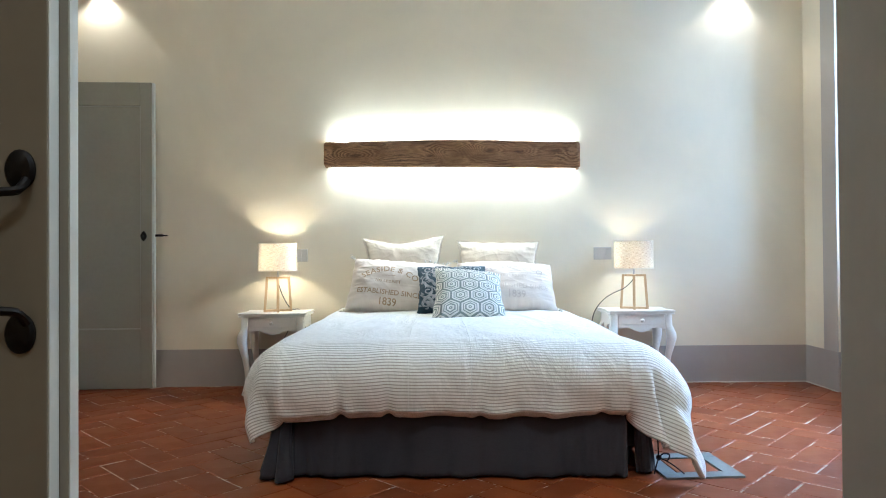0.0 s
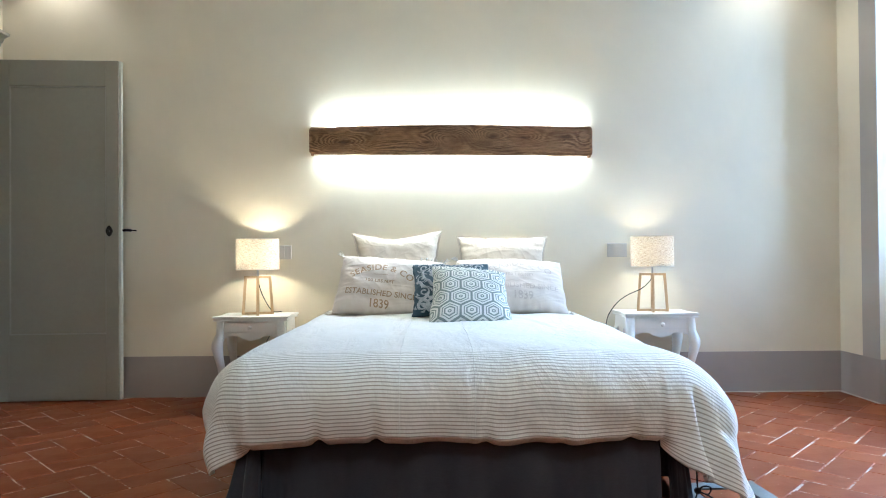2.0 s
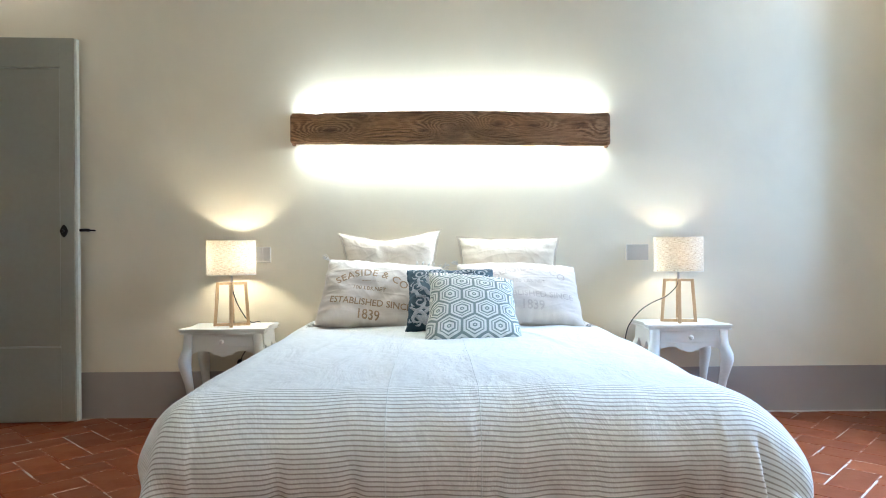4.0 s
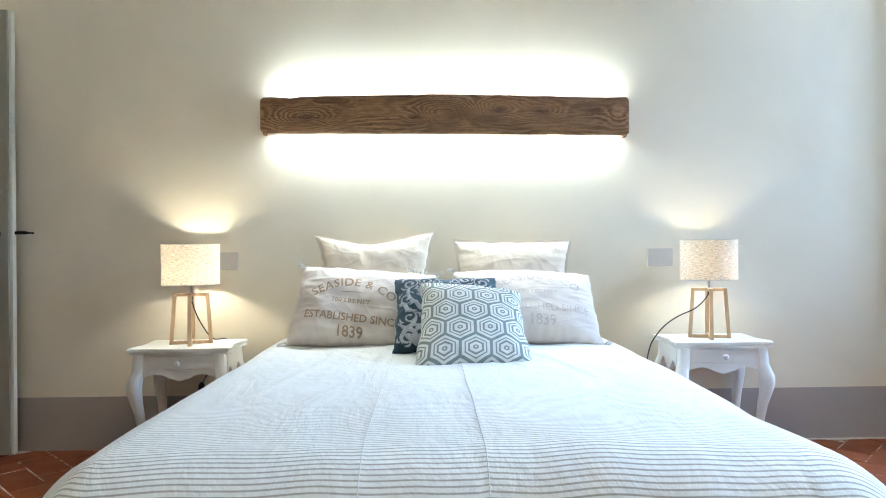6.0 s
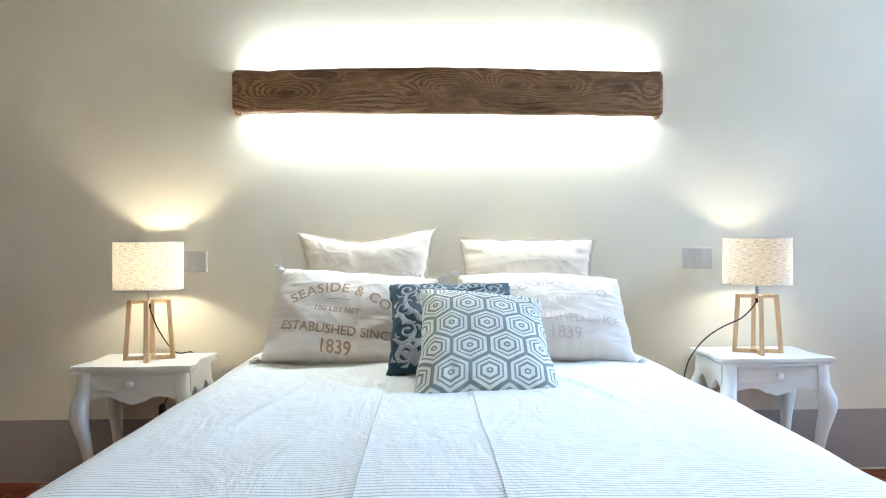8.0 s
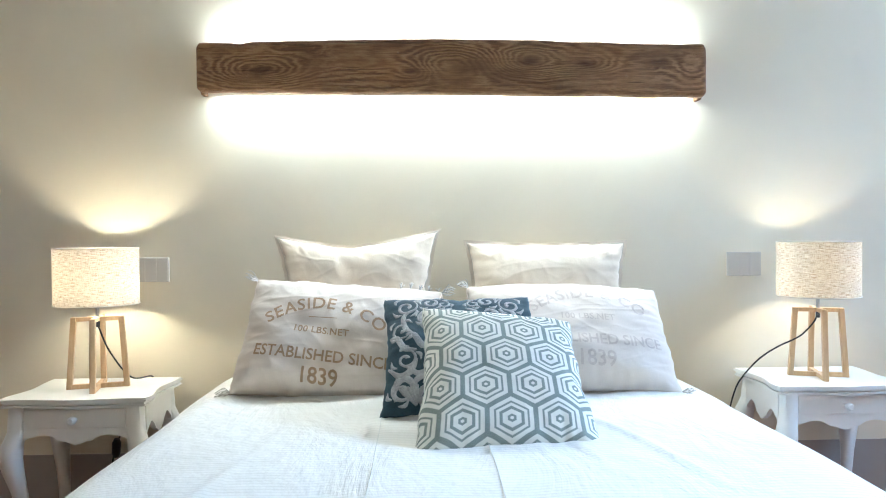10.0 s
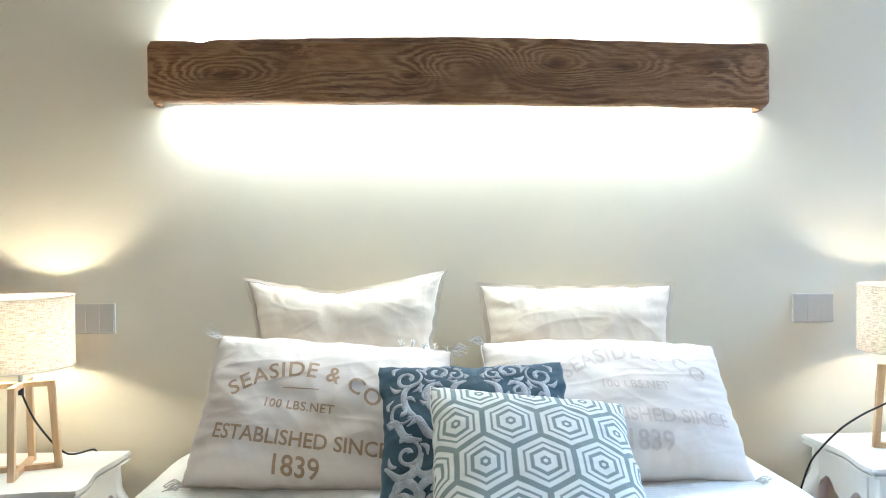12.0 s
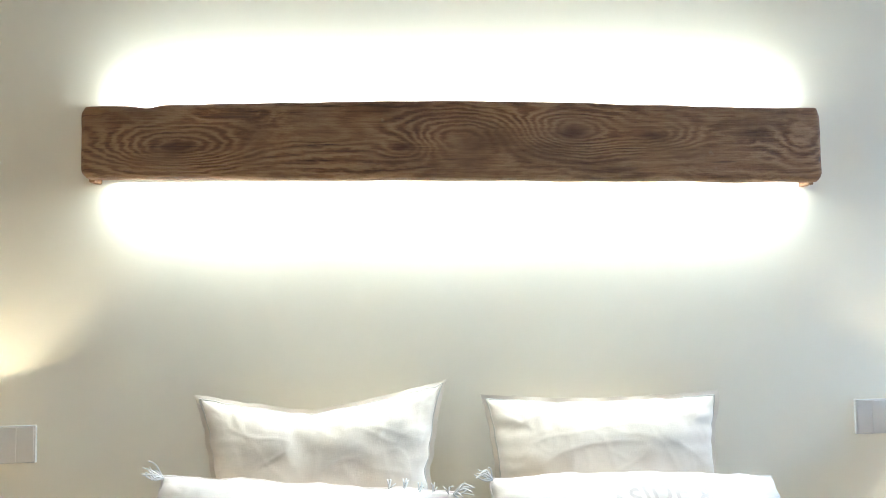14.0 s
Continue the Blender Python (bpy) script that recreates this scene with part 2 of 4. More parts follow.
def hexagon_cloth():
    """Nested hexagon outlines, grey green on cream, in metres of the cloth."""
    k = Mat("hexagon_print", 0.9, coords="UV")
    u, v, w = k.sep()
    pitch = 0.110
    px, py = k.math("DIVIDE", u, pitch), k.math("DIVIDE", v, pitch / 1.08)
    R3 = math.sqrt(3)

    def cell(ox, oy):
        ax = k.math("SUBTRACT", k.math("FLOORED_MODULO", k.math("ADD", px, ox), 1.0), 0.5)
        ay = k.math("SUBTRACT", k.math("FLOORED_MODULO", k.math("ADD", py, oy), R3), R3 / 2)
        ax, ay = k.math("ABSOLUTE", ax), k.math("ABSOLUTE", ay)
        return k.math("MAXIMUM", ax, k.math("MULTIPLY_ADD", ay, R3 / 2, k.math("MULTIPLY", ax, 0.5)))

    d = k.math("MINIMUM", cell(0.48, 0.719), cell(0.98, 0.719 + R3 / 2))
    rings = None
    for lo, hi in ((0.036, 0.088), (0.190, 0.255), (0.320, 0.362), (0.448, 0.60)):
        band = k.math("MULTIPLY", k.step(d, lo - 0.012, lo + 0.012), k.step(d, hi + 0.012, hi - 0.012))
        rings = band if rings is None else k.math("MAXIMUM", rings, band)
    weave = k.noise(1.0, 2, v=k.scaled(420, 420, 1))
    ink = k.ramp(weave, [(0.3, (0.185, 0.225, 0.205)), (0.7, (0.27, 0.315, 0.29))])
    k.colour(k.mix(k.math("MULTIPLY", rings, 0.95), (0.80, 0.79, 0.73), ink))
    k.bump(k.math("MULTIPLY_ADD", weave, 0.15, k.noise(12, 4)), 0.25, 0.006)
    return k.m


def velvet():
    k = Mat("teal_velvet", 0.8, coords="UV")
    a, b = k.noise(10, 4), k.noise(260, 3)
    f = k.math("MULTIPLY_ADD", b, 0.4, k.math("MULTIPLY", a, 0.6))
    k.colour(k.ramp(f, [(0.3, (0.006, 0.022, 0.036)), (0.7, (0.022, 0.068, 0.098))])).bump(f, 0.3, 0.004)
    k.b.inputs["Sheen Weight"].default_value = 0.08
    return k.m


def shade_cloth():
    k = Mat("lampshade_linen", coords="UV")
    w1 = k.noise(1.0, 3, v=k.scaled(45, 500, 1))
    w2 = k.noise(1.0, 3, v=k.scaled(500, 60, 1))
    f = k.math("MULTIPLY_ADD", w1, 0.65, k.math("MULTIPLY", w2, 0.35))
    c = k.ramp(f, [(0.36, (0.34, 0.26, 0.18)), (0.5, (0.58, 0.50, 0.40)), (0.66, (0.76, 0.70, 0.60))])
    dif, tra, mix = (k.t.nodes.new(n) for n in ("ShaderNodeBsdfDiffuse", "ShaderNodeBsdfTranslucent", "ShaderNodeMixShader"))
    for n in (dif, tra):
        k.t.links.new(c, n.inputs["Color"])
    mix.inputs[0].default_value = 0.20
    k.t.links.new(dif.outputs[0], mix.inputs[1])
    k.t.links.new(tra.outputs[0], mix.inputs[2])
    k.t.links.new(mix.outputs[0], k.t.nodes["Material Output"].inputs["Surface"])
    return k.m


def glow(name, colour, strength):
    k = Mat(name)
    k.colour(colour)
    k.b.inputs["Emission Color"].default_value = (*colour, 1)
    k.b.inputs["Emission Strength"].default_value = strength
    return k.m


def clear_glass():
    k = Mat("window_glass", 0.02)
    k.b.inputs["Transmission Weight"].default_value = 1.0
    return k.m


PALE_WOOD, TILE, TILE_REST, GROUT, BEAM = pale_wood(), terracotta("piece"), terracotta("joined"), grout(), old_beam()
STRIPES, HEXAGONS, VELVET, SHADE = striped_cloth(), hexagon_cloth(), velvet(), shade_cloth()
LED_GLOW, BULB_GLOW, GLASS = glow("led_diffuser", LED, 6.0), glow("frosted_bulb", (1.0, 0.85, 0.6), 12.0), clear_glass()


# ---- building helpers ----
def part(name, bm, material, parent=None, label="", smooth=False, angle=40):
    me = bpy.data.meshes.new(name)
    bmesh.ops.recalc_face_normals(bm, faces=bm.faces)
    if smooth:
        for f in bm.faces:
            f.smooth = True
        for e in bm.edges:
            if len(e.link_faces) == 2 and e.calc_face_angle(0) > radians(angle):
                e.smooth = False
    bm.to_mesh(me)
    bm.free()
    me.materials.append(material)
    ob = new(name, me)
    ob.parent = parent
    return tagged(ob, label)


def thing(name, m, label, category, group=""):
    ob = new(name)
    ob.empty_display_size = 0.05
    ob.matrix_world = m
    return tagged(ob, label, category, group)


def box(x0, x1, y0, y1, z0, z1, bevel=0.0, bm=None):
    own = bmesh.new()
    bmesh.ops.create_cube(own, size=1, matrix=Matrix.Translation(((x0 + x1) / 2, (y0 + y1) / 2, (z0 + z1) / 2)) @ Matrix.Diagonal((x1 - x0, y1 - y0, z1 - z0, 1)))
    if bevel:
        bmesh.ops.bevel(own, geom=own.edges, offset=bevel, segments=2, affect="EDGES", profile=0.6)
    return merge(bm, own)


def merge(bm, own, m=None):
    if m is not None:
        own.transform(m)
    if bm is None:
        return own
    me = bpy.data.meshes.new("tmp")
    own.to_mesh(me)
    own.free()
    bm.from_mesh(me)
    bpy.data.meshes.remove(me)
    return bm


def structure(name, bm, material, label=""):
    return tagged(part(name, bm, material), label, kind="structure")


def grid_mesh(nu, nv, fn, bm=None, uv=None, close_u=False):
    """A sheet of (nu+1) x (nv+1) points fn(i/nu, j/nv)."""
    bm = bm or bmesh.new()
    layer = bm.loops.layers.uv.verify() if uv else None
    cols = nu if close_u else nu + 1
    vs = [[bm.verts.new(fn(i / nu, j / nv)) for j in range(nv + 1)] for i in range(cols)]
    for i in range(nu):
        for j in range(nv):
            i2 = (i + 1) % cols
            f = bm.faces.new((vs[i][j], vs[i2][j], vs[i2][j + 1], vs[i][j + 1]))
            if uv:
                for loop, (a, b) in zip(f.loops, ((i, j), (i + 1, j), (i + 1, j + 1), (i, j + 1))):
                    loop[layer].uv = uv(a / nu, b / nv)
    return bm


def lathe(profile, seg=24, bm=None, m=None, uv=None):
    own = grid_mesh(seg, len(profile) - 1, lambda a, b: (profile[round(b * (len(profile) - 1))][0] * math.cos(2 * math.pi * a),
                    profile[round(b * (len(profile) - 1))][0] * math.sin(2 * math.pi * a), profile[round(b * (len(profile) - 1))][1]), None, uv, True)
    bmesh.ops.remove_doubles(own, verts=own.verts, dist=1e-6)
    return merge(bm, own, m)


def tube(points, radius, seg=8, bm=None, taper=None):
    pts = [Vector(p) for p in points]
    own = bmesh.new()
    rings = []
    for i, p in enumerate(pts):
        d = (pts[min(i + 1, len(pts) - 1)] - pts[max(i - 1, 0)]).normalized()
        side = d.cross(Vector((0.13, 0.21, 0.97)))
        side = side.normalized() if side.length > 1e-4 else Vector((1, 0, 0))
        up = side.cross(d)
        r = radius * (taper[i] if taper else 1)
        rings.append([own.verts.new(p + r * (math.cos(2 * math.pi * k / seg) * side + math.sin(2 * math.pi * k / seg) * up)) for k in range(seg)])
    for a, b in zip(rings, rings[1:]):
        for k in range(seg):
            own.faces.new((a[k], a[(k + 1) % seg], b[(k + 1) % seg], b[k]))
    own.faces.new(rings[0])
    own.faces.new(rings[-1])
    return merge(bm, own)


def bezier(points, n=8):
    """A smooth line through the points."""
    p = [Vector(q) for q in points]
    out = []
    for i in range(len(p) - 1):
        a, b, c, d = p[max(i - 1, 0)], p[i], p[i + 1], p[min(i + 2, len(p) - 1)]
        for k in range(n):
            t = k / n
            out.append(0.5 * ((2 * b) + (c - a) * t + (2 * a - 5 * b + 4 * c - d) * t * t + (3 * b - a - 3 * c + d) * t ** 3))
    out.append(p[-1])
    return out


def slab(outline, z0, z1, bm=None, plane="XY", bevel=0.0):
    """A flat piece with the given outline, pulled from z0 to z1; plane XZ stands it up, its depth along y."""
    own = bmesh.new()
    turn = (lambda x, y, z: (x, y, z)) if plane == "XY" else ((lambda x, y, z: (x, z, y)) if plane == "XZ" else (lambda x, y, z: (z, x, y)))
    lo = [own.verts.new(turn(x, y, z0)) for x, y in outline]
    hi = [own.verts.new(turn(x, y, z1)) for x, y in outline]
    n = len(outline)
    caps = [own.faces.new(lo), own.faces.new(hi)]
    for k in range(n):
        own.faces.new((lo[k], lo[(k + 1) % n], hi[(k + 1) % n], hi[k]))
    if bevel:
        bmesh.ops.bevel(own, geom=[e for f in caps for e in f.edges], offset=bevel, segments=2, affect="EDGES")
    return merge(bm, own)


# ---- the room ----
T = 0.35
structure("wall_north", box(WEST - T, 3.6, NORTH, NORTH + T, -0.1, CEIL), WALL, "cream plastered wall behind the bed")
west = box(WEST - T, WEST, 4.84, NORTH, -0.1, CEIL)
box(WEST - T, WEST, SOUTH, 4.06, -0.1, CEIL, bm=west)
box(WEST - T, WEST, 4.06, 4.84, 2.16, CEIL, bm=west)
structure("wall_west", west, WALL, "cream plastered wall with a doorway")
east = box(EAST, 3.6, NICHE_FAR, NORTH, -0.1, CEIL)
box(EAST, 3.6, SOUTH, NICHE_NEAR, -0.1, CEIL, bm=east)
box(EAST, 3.6, NICHE_NEAR, NICHE_FAR, 2.95, CEIL, bm=east)
box(NICHE_DEEP, 3.6, NICHE_NEAR, NICHE_FAR, -0.1, 0.955, bm=east)
box(NICHE_DEEP, 3.6, NICHE_NEAR, NICHE_NEAR + 0.1, 0.955, 2.95, bm=east)
box(NICHE_DEEP, 3.6, NICHE_FAR - 0.12, NICHE_FAR, 0.955, 2.95, bm=east)
structure("wall_east", east, WALL, "cream plastered wall with a deep window niche")
south = box(WEST - T, -1.06, 0.45, SOUTH, -0.1, CEIL)
box(0.44, 3.6, 0.45, SOUTH, -0.1, CEIL, bm=south)
box(-1.06, 0.44, 0.45, SOUTH, 2.25, CEIL, bm=south)
structure("wall_south", south, WALL, "plastered wall with the entrance doorway")
structure("ceiling", box(WEST - 1.9, 3.6, -2.2, NORTH + T, CEIL, CEIL + 0.2), CEILING, "high white plaster ceiling")
slab_floor = box(WEST - 1.7, 3.6, 0.45, NORTH + T, -0.2, -0.0018)
box(-1.6, 1.5, -2.2, 0.45, -0.2, -0.0018, bm=slab_floor)
structure("floor", slab_floor, GROUT, "terracotta floor with pale grout joints")
hall = box(-1.6, -1.4, -2.0, 0.45, -0.1, CEIL)
box(1.3, 1.5, -2.0, 0.45, -0.1, CEIL, bm=hall)
box(-1.6, 1.5, -2.2, -2.0, -0.1, CEIL, bm=hall)
structure("wall_corridor", hall, WALL, "plain plastered corridor wall")
side = box(WEST - 1.9, WEST - 1.7, 2.9, NORTH + T, -0.1, CEIL)
box(WEST - 1.9, WEST - T, 2.7, 2.9, -0.1, CEIL, bm=side)
structure("wall_side_room", side, WALL, "plain plastered wall of the side room")

# painted dado, 26 cm high, and the border round the window niche
base = box(-2.74, EAST, NORTH - 0.003, NORTH, 0, 0.264)
box(WEST, WEST + 0.003, SOUTH, 3.9, 0, 0.264, bm=base)
box(EAST - 0.003, EAST, NICHE_FAR, NORTH - 0.003, 0, 0.264, bm=base)
box(EAST - 0.003, EAST, SOUTH, NICHE_NEAR, 0, 0.264, bm=base)
box(EAST, NICHE_DEEP, NICHE_FAR - 0.003, NICHE_FAR, 0, 0.264, bm=base)
structure("baseboard", base, DADO, "grey-brown painted dado along the wall")
rim = box(EAST - 0.003, EAST, NICHE_FAR, NICHE_FAR + 0.16, 0.264, 3.1)
box(EAST - 0.003, EAST, NICHE_NEAR - 0.16, NICHE_NEAR, 0.264, 3.1, bm=rim)
box(EAST - 0.003, EAST, NICHE_NEAR, NICHE_FAR, 2.95, 3.1, bm=rim)
structure("trim", rim, BORDER, "grey painted border round the window niche")
line = box(0.9, EAST - 0.01, NORTH - 0.012, NORTH - 0.003, -0.002, 0.006, 0.002)
box(EAST - 0.012, EAST - 0.003, NICHE_FAR, NORTH - 0.012, -0.002, 0.006, 0.002, bm=line)
structure("mortar_joint", line, MORTAR, "thin pale mortar line at the foot of the wall")

# window in the niche
win = structure("window_1", box(3.30, 3.34, NICHE_NEAR + 0.1, NICHE_FAR - 0.12, 0.986, 1.03, 0.004), WHITE_WOOD, "white wooden casement window")
for y0, y1, z0, z1 in ((3.5, 3.56, 1.03, 2.89), (4.48, 4.54, 1.03, 2.89), (3.99, 4.05, 1.03, 2.89), (3.5, 4.54, 2.89, 2.95)):
    part("window_frame", box(3.301, 3.339, y0, y1, z0, z1, 0.003), WHITE_WOOD, win)
for y0, y1 in ((3.56, 3.99), (4.05, 4.48)):
    pane = part("pane", box(3.315, 3.321, y0, y1, 1.03, 2.89), GLASS, win)
    pane.visible_shadow = False
structure("window_sill", box(2.99, 3.30, NICHE_NEAR + 0.102, NICHE_FAR - 0.122, 0.956, 0.985, 0.004), MORTAR, "pale stone window sill")


# ---- doors ----
def grey_door():
    """The leaf that stands open against the wall, built along x from its hinge."""
    w, h, d = 0.765, 2.145, 0.045
    root = thing("grey_door", pose(-2.777, 4.915, 0.008, 0, 0, 3.0), "open grey-green painted wooden panel door beside the wall", "door")
    for x0, x1, z0, z1 in ((0, 0.10, 0, h), (w - 0.075, w, 0, h)):
        part("stile", box(x0, x1, 0, d, z0, z1, 0.003), DOOR_PAINT, root)
    part("top_rail", box(0.10, w - 0.075, 0.0005, d - 0.0005, h - 0.165, h, 0.003), DOOR_PAINT, root)
    part("bottom_rail", box(0.10, w - 0.075, 0.0005, d - 0.0005, 0, 0.415, 0.003), DOOR_PAINT, root)
    part("panel", box(0.095, w - 0.07, 0.012, d - 0.012, 0.41, h - 0.16), DOOR_PAINT, root)
    bead = None
    for x0, x1, z0, z1 in ((0.10, 0.107, 0.415, h - 0.165), (w - 0.082, w - 0.075, 0.415, h - 0.165), (0.107, w - 0.082, 0.415, 0.422), (0.107, w - 0.082, h - 0.172, h - 0.165)):
        bead = box(x0, x1, 0.004, 0.0125, z0, z1, 0.003, bm=bead)
    part("panel_moulding", bead, FRAME_PAINT, root)
    part("edge_strip", box(w, w + 0.014, 0.012, d - 0.002, 0.0, h, 0.003), DOOR_EDGE_LIT, root, "pale rebated edge of the leaf")
    part("escutcheon", slab([(w - 0.055 + 0.022 * math.cos(a) * abs(math.cos(a)) ** 0.4, 1.065 + 0.036 * math.sin(a) * abs(math.sin(a)) ** 0.4) for a in [i * math.pi / 8 for i in range(16)]],
                            -0.006, 0.001, plane="XZ", bevel=0.0015), IRON, root, "black iron diamond-shaped keyhole plate")
    key = lathe([(0.0, -0.02), (0.006, -0.019), (0.008, -0.014), (0.006, -0.006), (0.006, 0.0)], 12, m=pose(w - 0.055, -0.004, 1.065, 90) @ Matrix.Scale(-1, 4, (0, 0, 1)))
    part("keyhole_boss", key, IRON, root, smooth=True)
    lever = tube(bezier([(w + 0.012, 0.035, 1.07), (w + 0.04, 0.036, 1.071), (w + 0.066, 0.036, 1.070)]), 0.0085, 8, taper=None)
    tube([(w + 0.066, 0.036, 1.070), (w + 0.098, 0.036, 1.068)], 0.0045, 8, bm=lever)
    part("latch", lever, IRON, root, "black iron latch bar")
    part("hinge", tube([(-0.005, 0.01, 0.25), (-0.005, 0.01, 0.35)], 0.009), IRON, root)
    part("hinge", tube([(-0.005, 0.01, 1.75), (-0.005, 0.01, 1.85)], 0.009), IRON, root)


def door_casing():
    root = tagged(thing("door_1", pose(WEST, 0, 0), "grey painted door casing with a moulded cornice", "door frame"), kind="structure")
    part("jamb", box(0, 0.022, 4.855, 4.905, 0, 2.16, 0.003), FRAME_PAINT, root)
    part("jamb", box(0, 0.022, 3.96, 4.045, 0, 2.16, 0.003), FRAME_PAINT, root)
    part("jamb_lining", box(-T, 0.0, 4.815, 4.839, 0, 2.16, 0.002), FRAME_PAINT, root)
    part("frieze", box(0, 0.03, 3.94, 4.93, 2.16, 2.255, 0.003), FRAME_PAINT, root)
    profile = [(0, 2.30), (0.034, 2.30), (0.036, 2.318), (0.05, 2.325), (0.058, 2.345), (0.078, 2.358), (0.098, 2.362), (0.10, 2.378), (0.06, 2.386), (0.0, 2.42)]
    part("cornice", slab([(x * 0.9, z - 0.045) for x, z in profile], 3.88, 4.985, plane="XZ"), FRAME_PAINT, root)


def entrance_leaf():
    """The left leaf of the entrance, which stays shut; its meeting edge is rebated."""
    root = thing("entrance_door", pose(0, 0.90, 0.006), "shut leaf of a grey-green painted double door", "door")
    part("leaf", box(-1.055, -0.3955, 0.0, 0.018, 0, 2.24, 0.001), DOOR_PAINT, root)
    part("rebate_strip", box(-1.055, -0.3855, 0.0185, 0.036, 0, 2.24, 0.001), DOOR_PAINT, root)
    part("meeting_edge", box(-0.3954, -0.3940, 0.001, 0.0175, 0.002, 2.238), DOOR_EDGE_LIT, root, "meeting edge, room light put into its pale grey")
    part("meeting_edge", box(-0.3854, -0.3840, 0.0195, 0.035, 0.002, 2.238), DOOR_EDGE_LIT, root, "meeting edge, room light put into its pale grey")
    for z, s in ((0.998, 1), (0.839, -1)):
        oval = lathe([(0.0, 0.0), (0.0135, 0.0), (0.0135, 0.003), (0.011, 0.006), (0.0, 0.007)], 20, m=pose(-0.4205, -0.0002, z, 90) @ Matrix.Diagonal((1.08, 1.45, 1, 1)))
        part("rose", oval, IRON, root, "black iron oval rose", True)
        part("handle_arm", tube(bezier([(-0.413, -0.004, z - 0.010 * s), (-0.416, -0.014, z - 0.021 * s), (-0.430, -0.022, z - 0.024 * s), (-0.446, -0.025, z - 0.030 * s)]), 0.0045), IRON, root, smooth=True)
    part("handle_grip", tube(bezier([(-0.446, -0.025, 0.970), (-0.450, -0.027, 0.922), (-0.446, -0.025, 0.875)]), 0.006), IRON, root, smooth=True)


def entrance_frame():
    root = tagged(thing("door_2", pose(0, 0, 0), "brown-grey painted entrance door frame", "door frame"), kind="structure")
    part("jamb", box(0.414, 0.4395, 0.40, SOUTH + 0.01, 0, 2.249, 0.003), FRAME_PAINT, root)
    part("jamb", box(-1.0595, -1.056, 0.40, 0.96, 0, 2.249), FRAME_PAINT, root)


grey_door()
door_casing()
entrance_leaf()
entrance_frame()


# ---- beam light over the bed ----
def beam_light():
    root = thing("wall_beam", pose(0, 0, 0), "old dark-brown chestnut beam with hidden light strips on the wall", "wall light")
    x0, x1, y0, y1 = -0.811, 1.006, 4.972, NORTH - 0.042

    def ring(a, b):
        x = x0 + (x1 - x0) * a
        edge = min(a, 1 - a) * (x1 - x0)
        top = 1.731 + 0.016 * math.sin(math.pi * min(1, a * 1.06)) ** 1.3 - 0.004 * a + 0.0035 * noise.noise((x * 9, 0, 3))
        top -= 0.007 * math.exp(-((x + 0.66) / 0.022) ** 2)
        low = 1.560 - 0.022 * a + 0.003 * noise.noise((x * 7, 5, 1))
        pull = 0.010 * max(0, 1 - edge / 0.012) ** 2
        top, low = top - pull, low + pull
        r = 0.012 + 0.004 * noise.noise((x * 4, 2, 8))
        front = y0 + pull + 0.002 * noise.noise((x * 6, b * 9, 4))
        h = top - low
        pts = [(y1, low), (y0 + 0.025, low), (front + r, low), (front + r * 0.3, low + r * 0.3), (front, low + r)]
        pts += [(front, low + r + (h - 2 * r) * q / 7) for q in range(1, 7)]
        pts += [(front, top - r), (front + r * 0.3, top - r * 0.3), (front + r, top), (y0 + 0.025, top), (y1, top)]
        y, z = pts[min(len(pts) - 1, round(b * (len(pts) - 1)))]
        return (x, y + 0.0014 * noise.noise((x * 26, z * 60, 0)), z)

    bm = grid_mesh(150, 15, ring)
    for side in (x0, x1):
        vs = sorted([v for v in bm.verts if abs(v.co.x - side) < 1e-5], key=lambda v: v.index)
        bm.verts.index_update()
        vs.sort(key=lambda v: v.index)
        bm.faces.new(vs)
    part("timber", bm, BEAM, root, smooth=True, angle=55)
    part("mounting_rail", box(x0 + 0.02, x1 - 0.02, NORTH - 0.0418, NORTH, 1.605, 1.685), WHITE_WOOD, root)
    for z0, z1 in ((1.6852, 1.689), (1.601, 1.6048)):
        part("led_strip", box(x0 + 0.03, x1 - 0.03, NORTH - 0.030, NORTH - 0.020, z0, z1, 0.001), LED_GLOW, root, "glowing cool-white light strip")
    for x, z in ((x0 + 0.005, 1.554), (x1 - 0.019, 1.534)):
        part("bracket", box(x, x + 0.014, NORTH - 0.041, NORTH, z, z + 0.05, 0.002), BEAM, root)


def sconce(x, wall, side):
    root = thing("wall_and_fill_lamp", pose(x, wall, 2.865, 0, 0, 0 if side > 0 else 180), "small white plaster wall lamp shining up and down, entrance pair added unseen", "wall lamp", "wall lamps")
    part("back_plate", box(-0.04, 0.04, -0.012, 0, -0.03, 0.03, 0.004), WHITE_WOOD, root)
    part("housing", lathe([(0.046, 0.045), (0.050, 0.045), (0.050, -0.045), (0.046, -0.045), (0.046, 0.045)], 20, m=pose(0, -0.08, 0)), WHITE_WOOD, root, smooth=True)
    part("arm", box(-0.012, 0.012, -0.034, -0.012, -0.012, 0.012, 0.003), WHITE_WOOD, root)


beam_light()
# the entrance housings are unseen, built only to carry the added fill
for x, y, side in SCONCES_AND_FILL:
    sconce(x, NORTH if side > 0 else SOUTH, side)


# ---- bed ----
def wrap(e, r):
    """Out and down for a length e of cloth past an edge with radius r."""
    if e <= 0:
        return 0.0, 0.0
    a = e / r
    if a < math.pi / 2:
        return r * math.sin(a), r * (1 - math.cos(a))
    return r, r + (e - r * math.pi / 2)


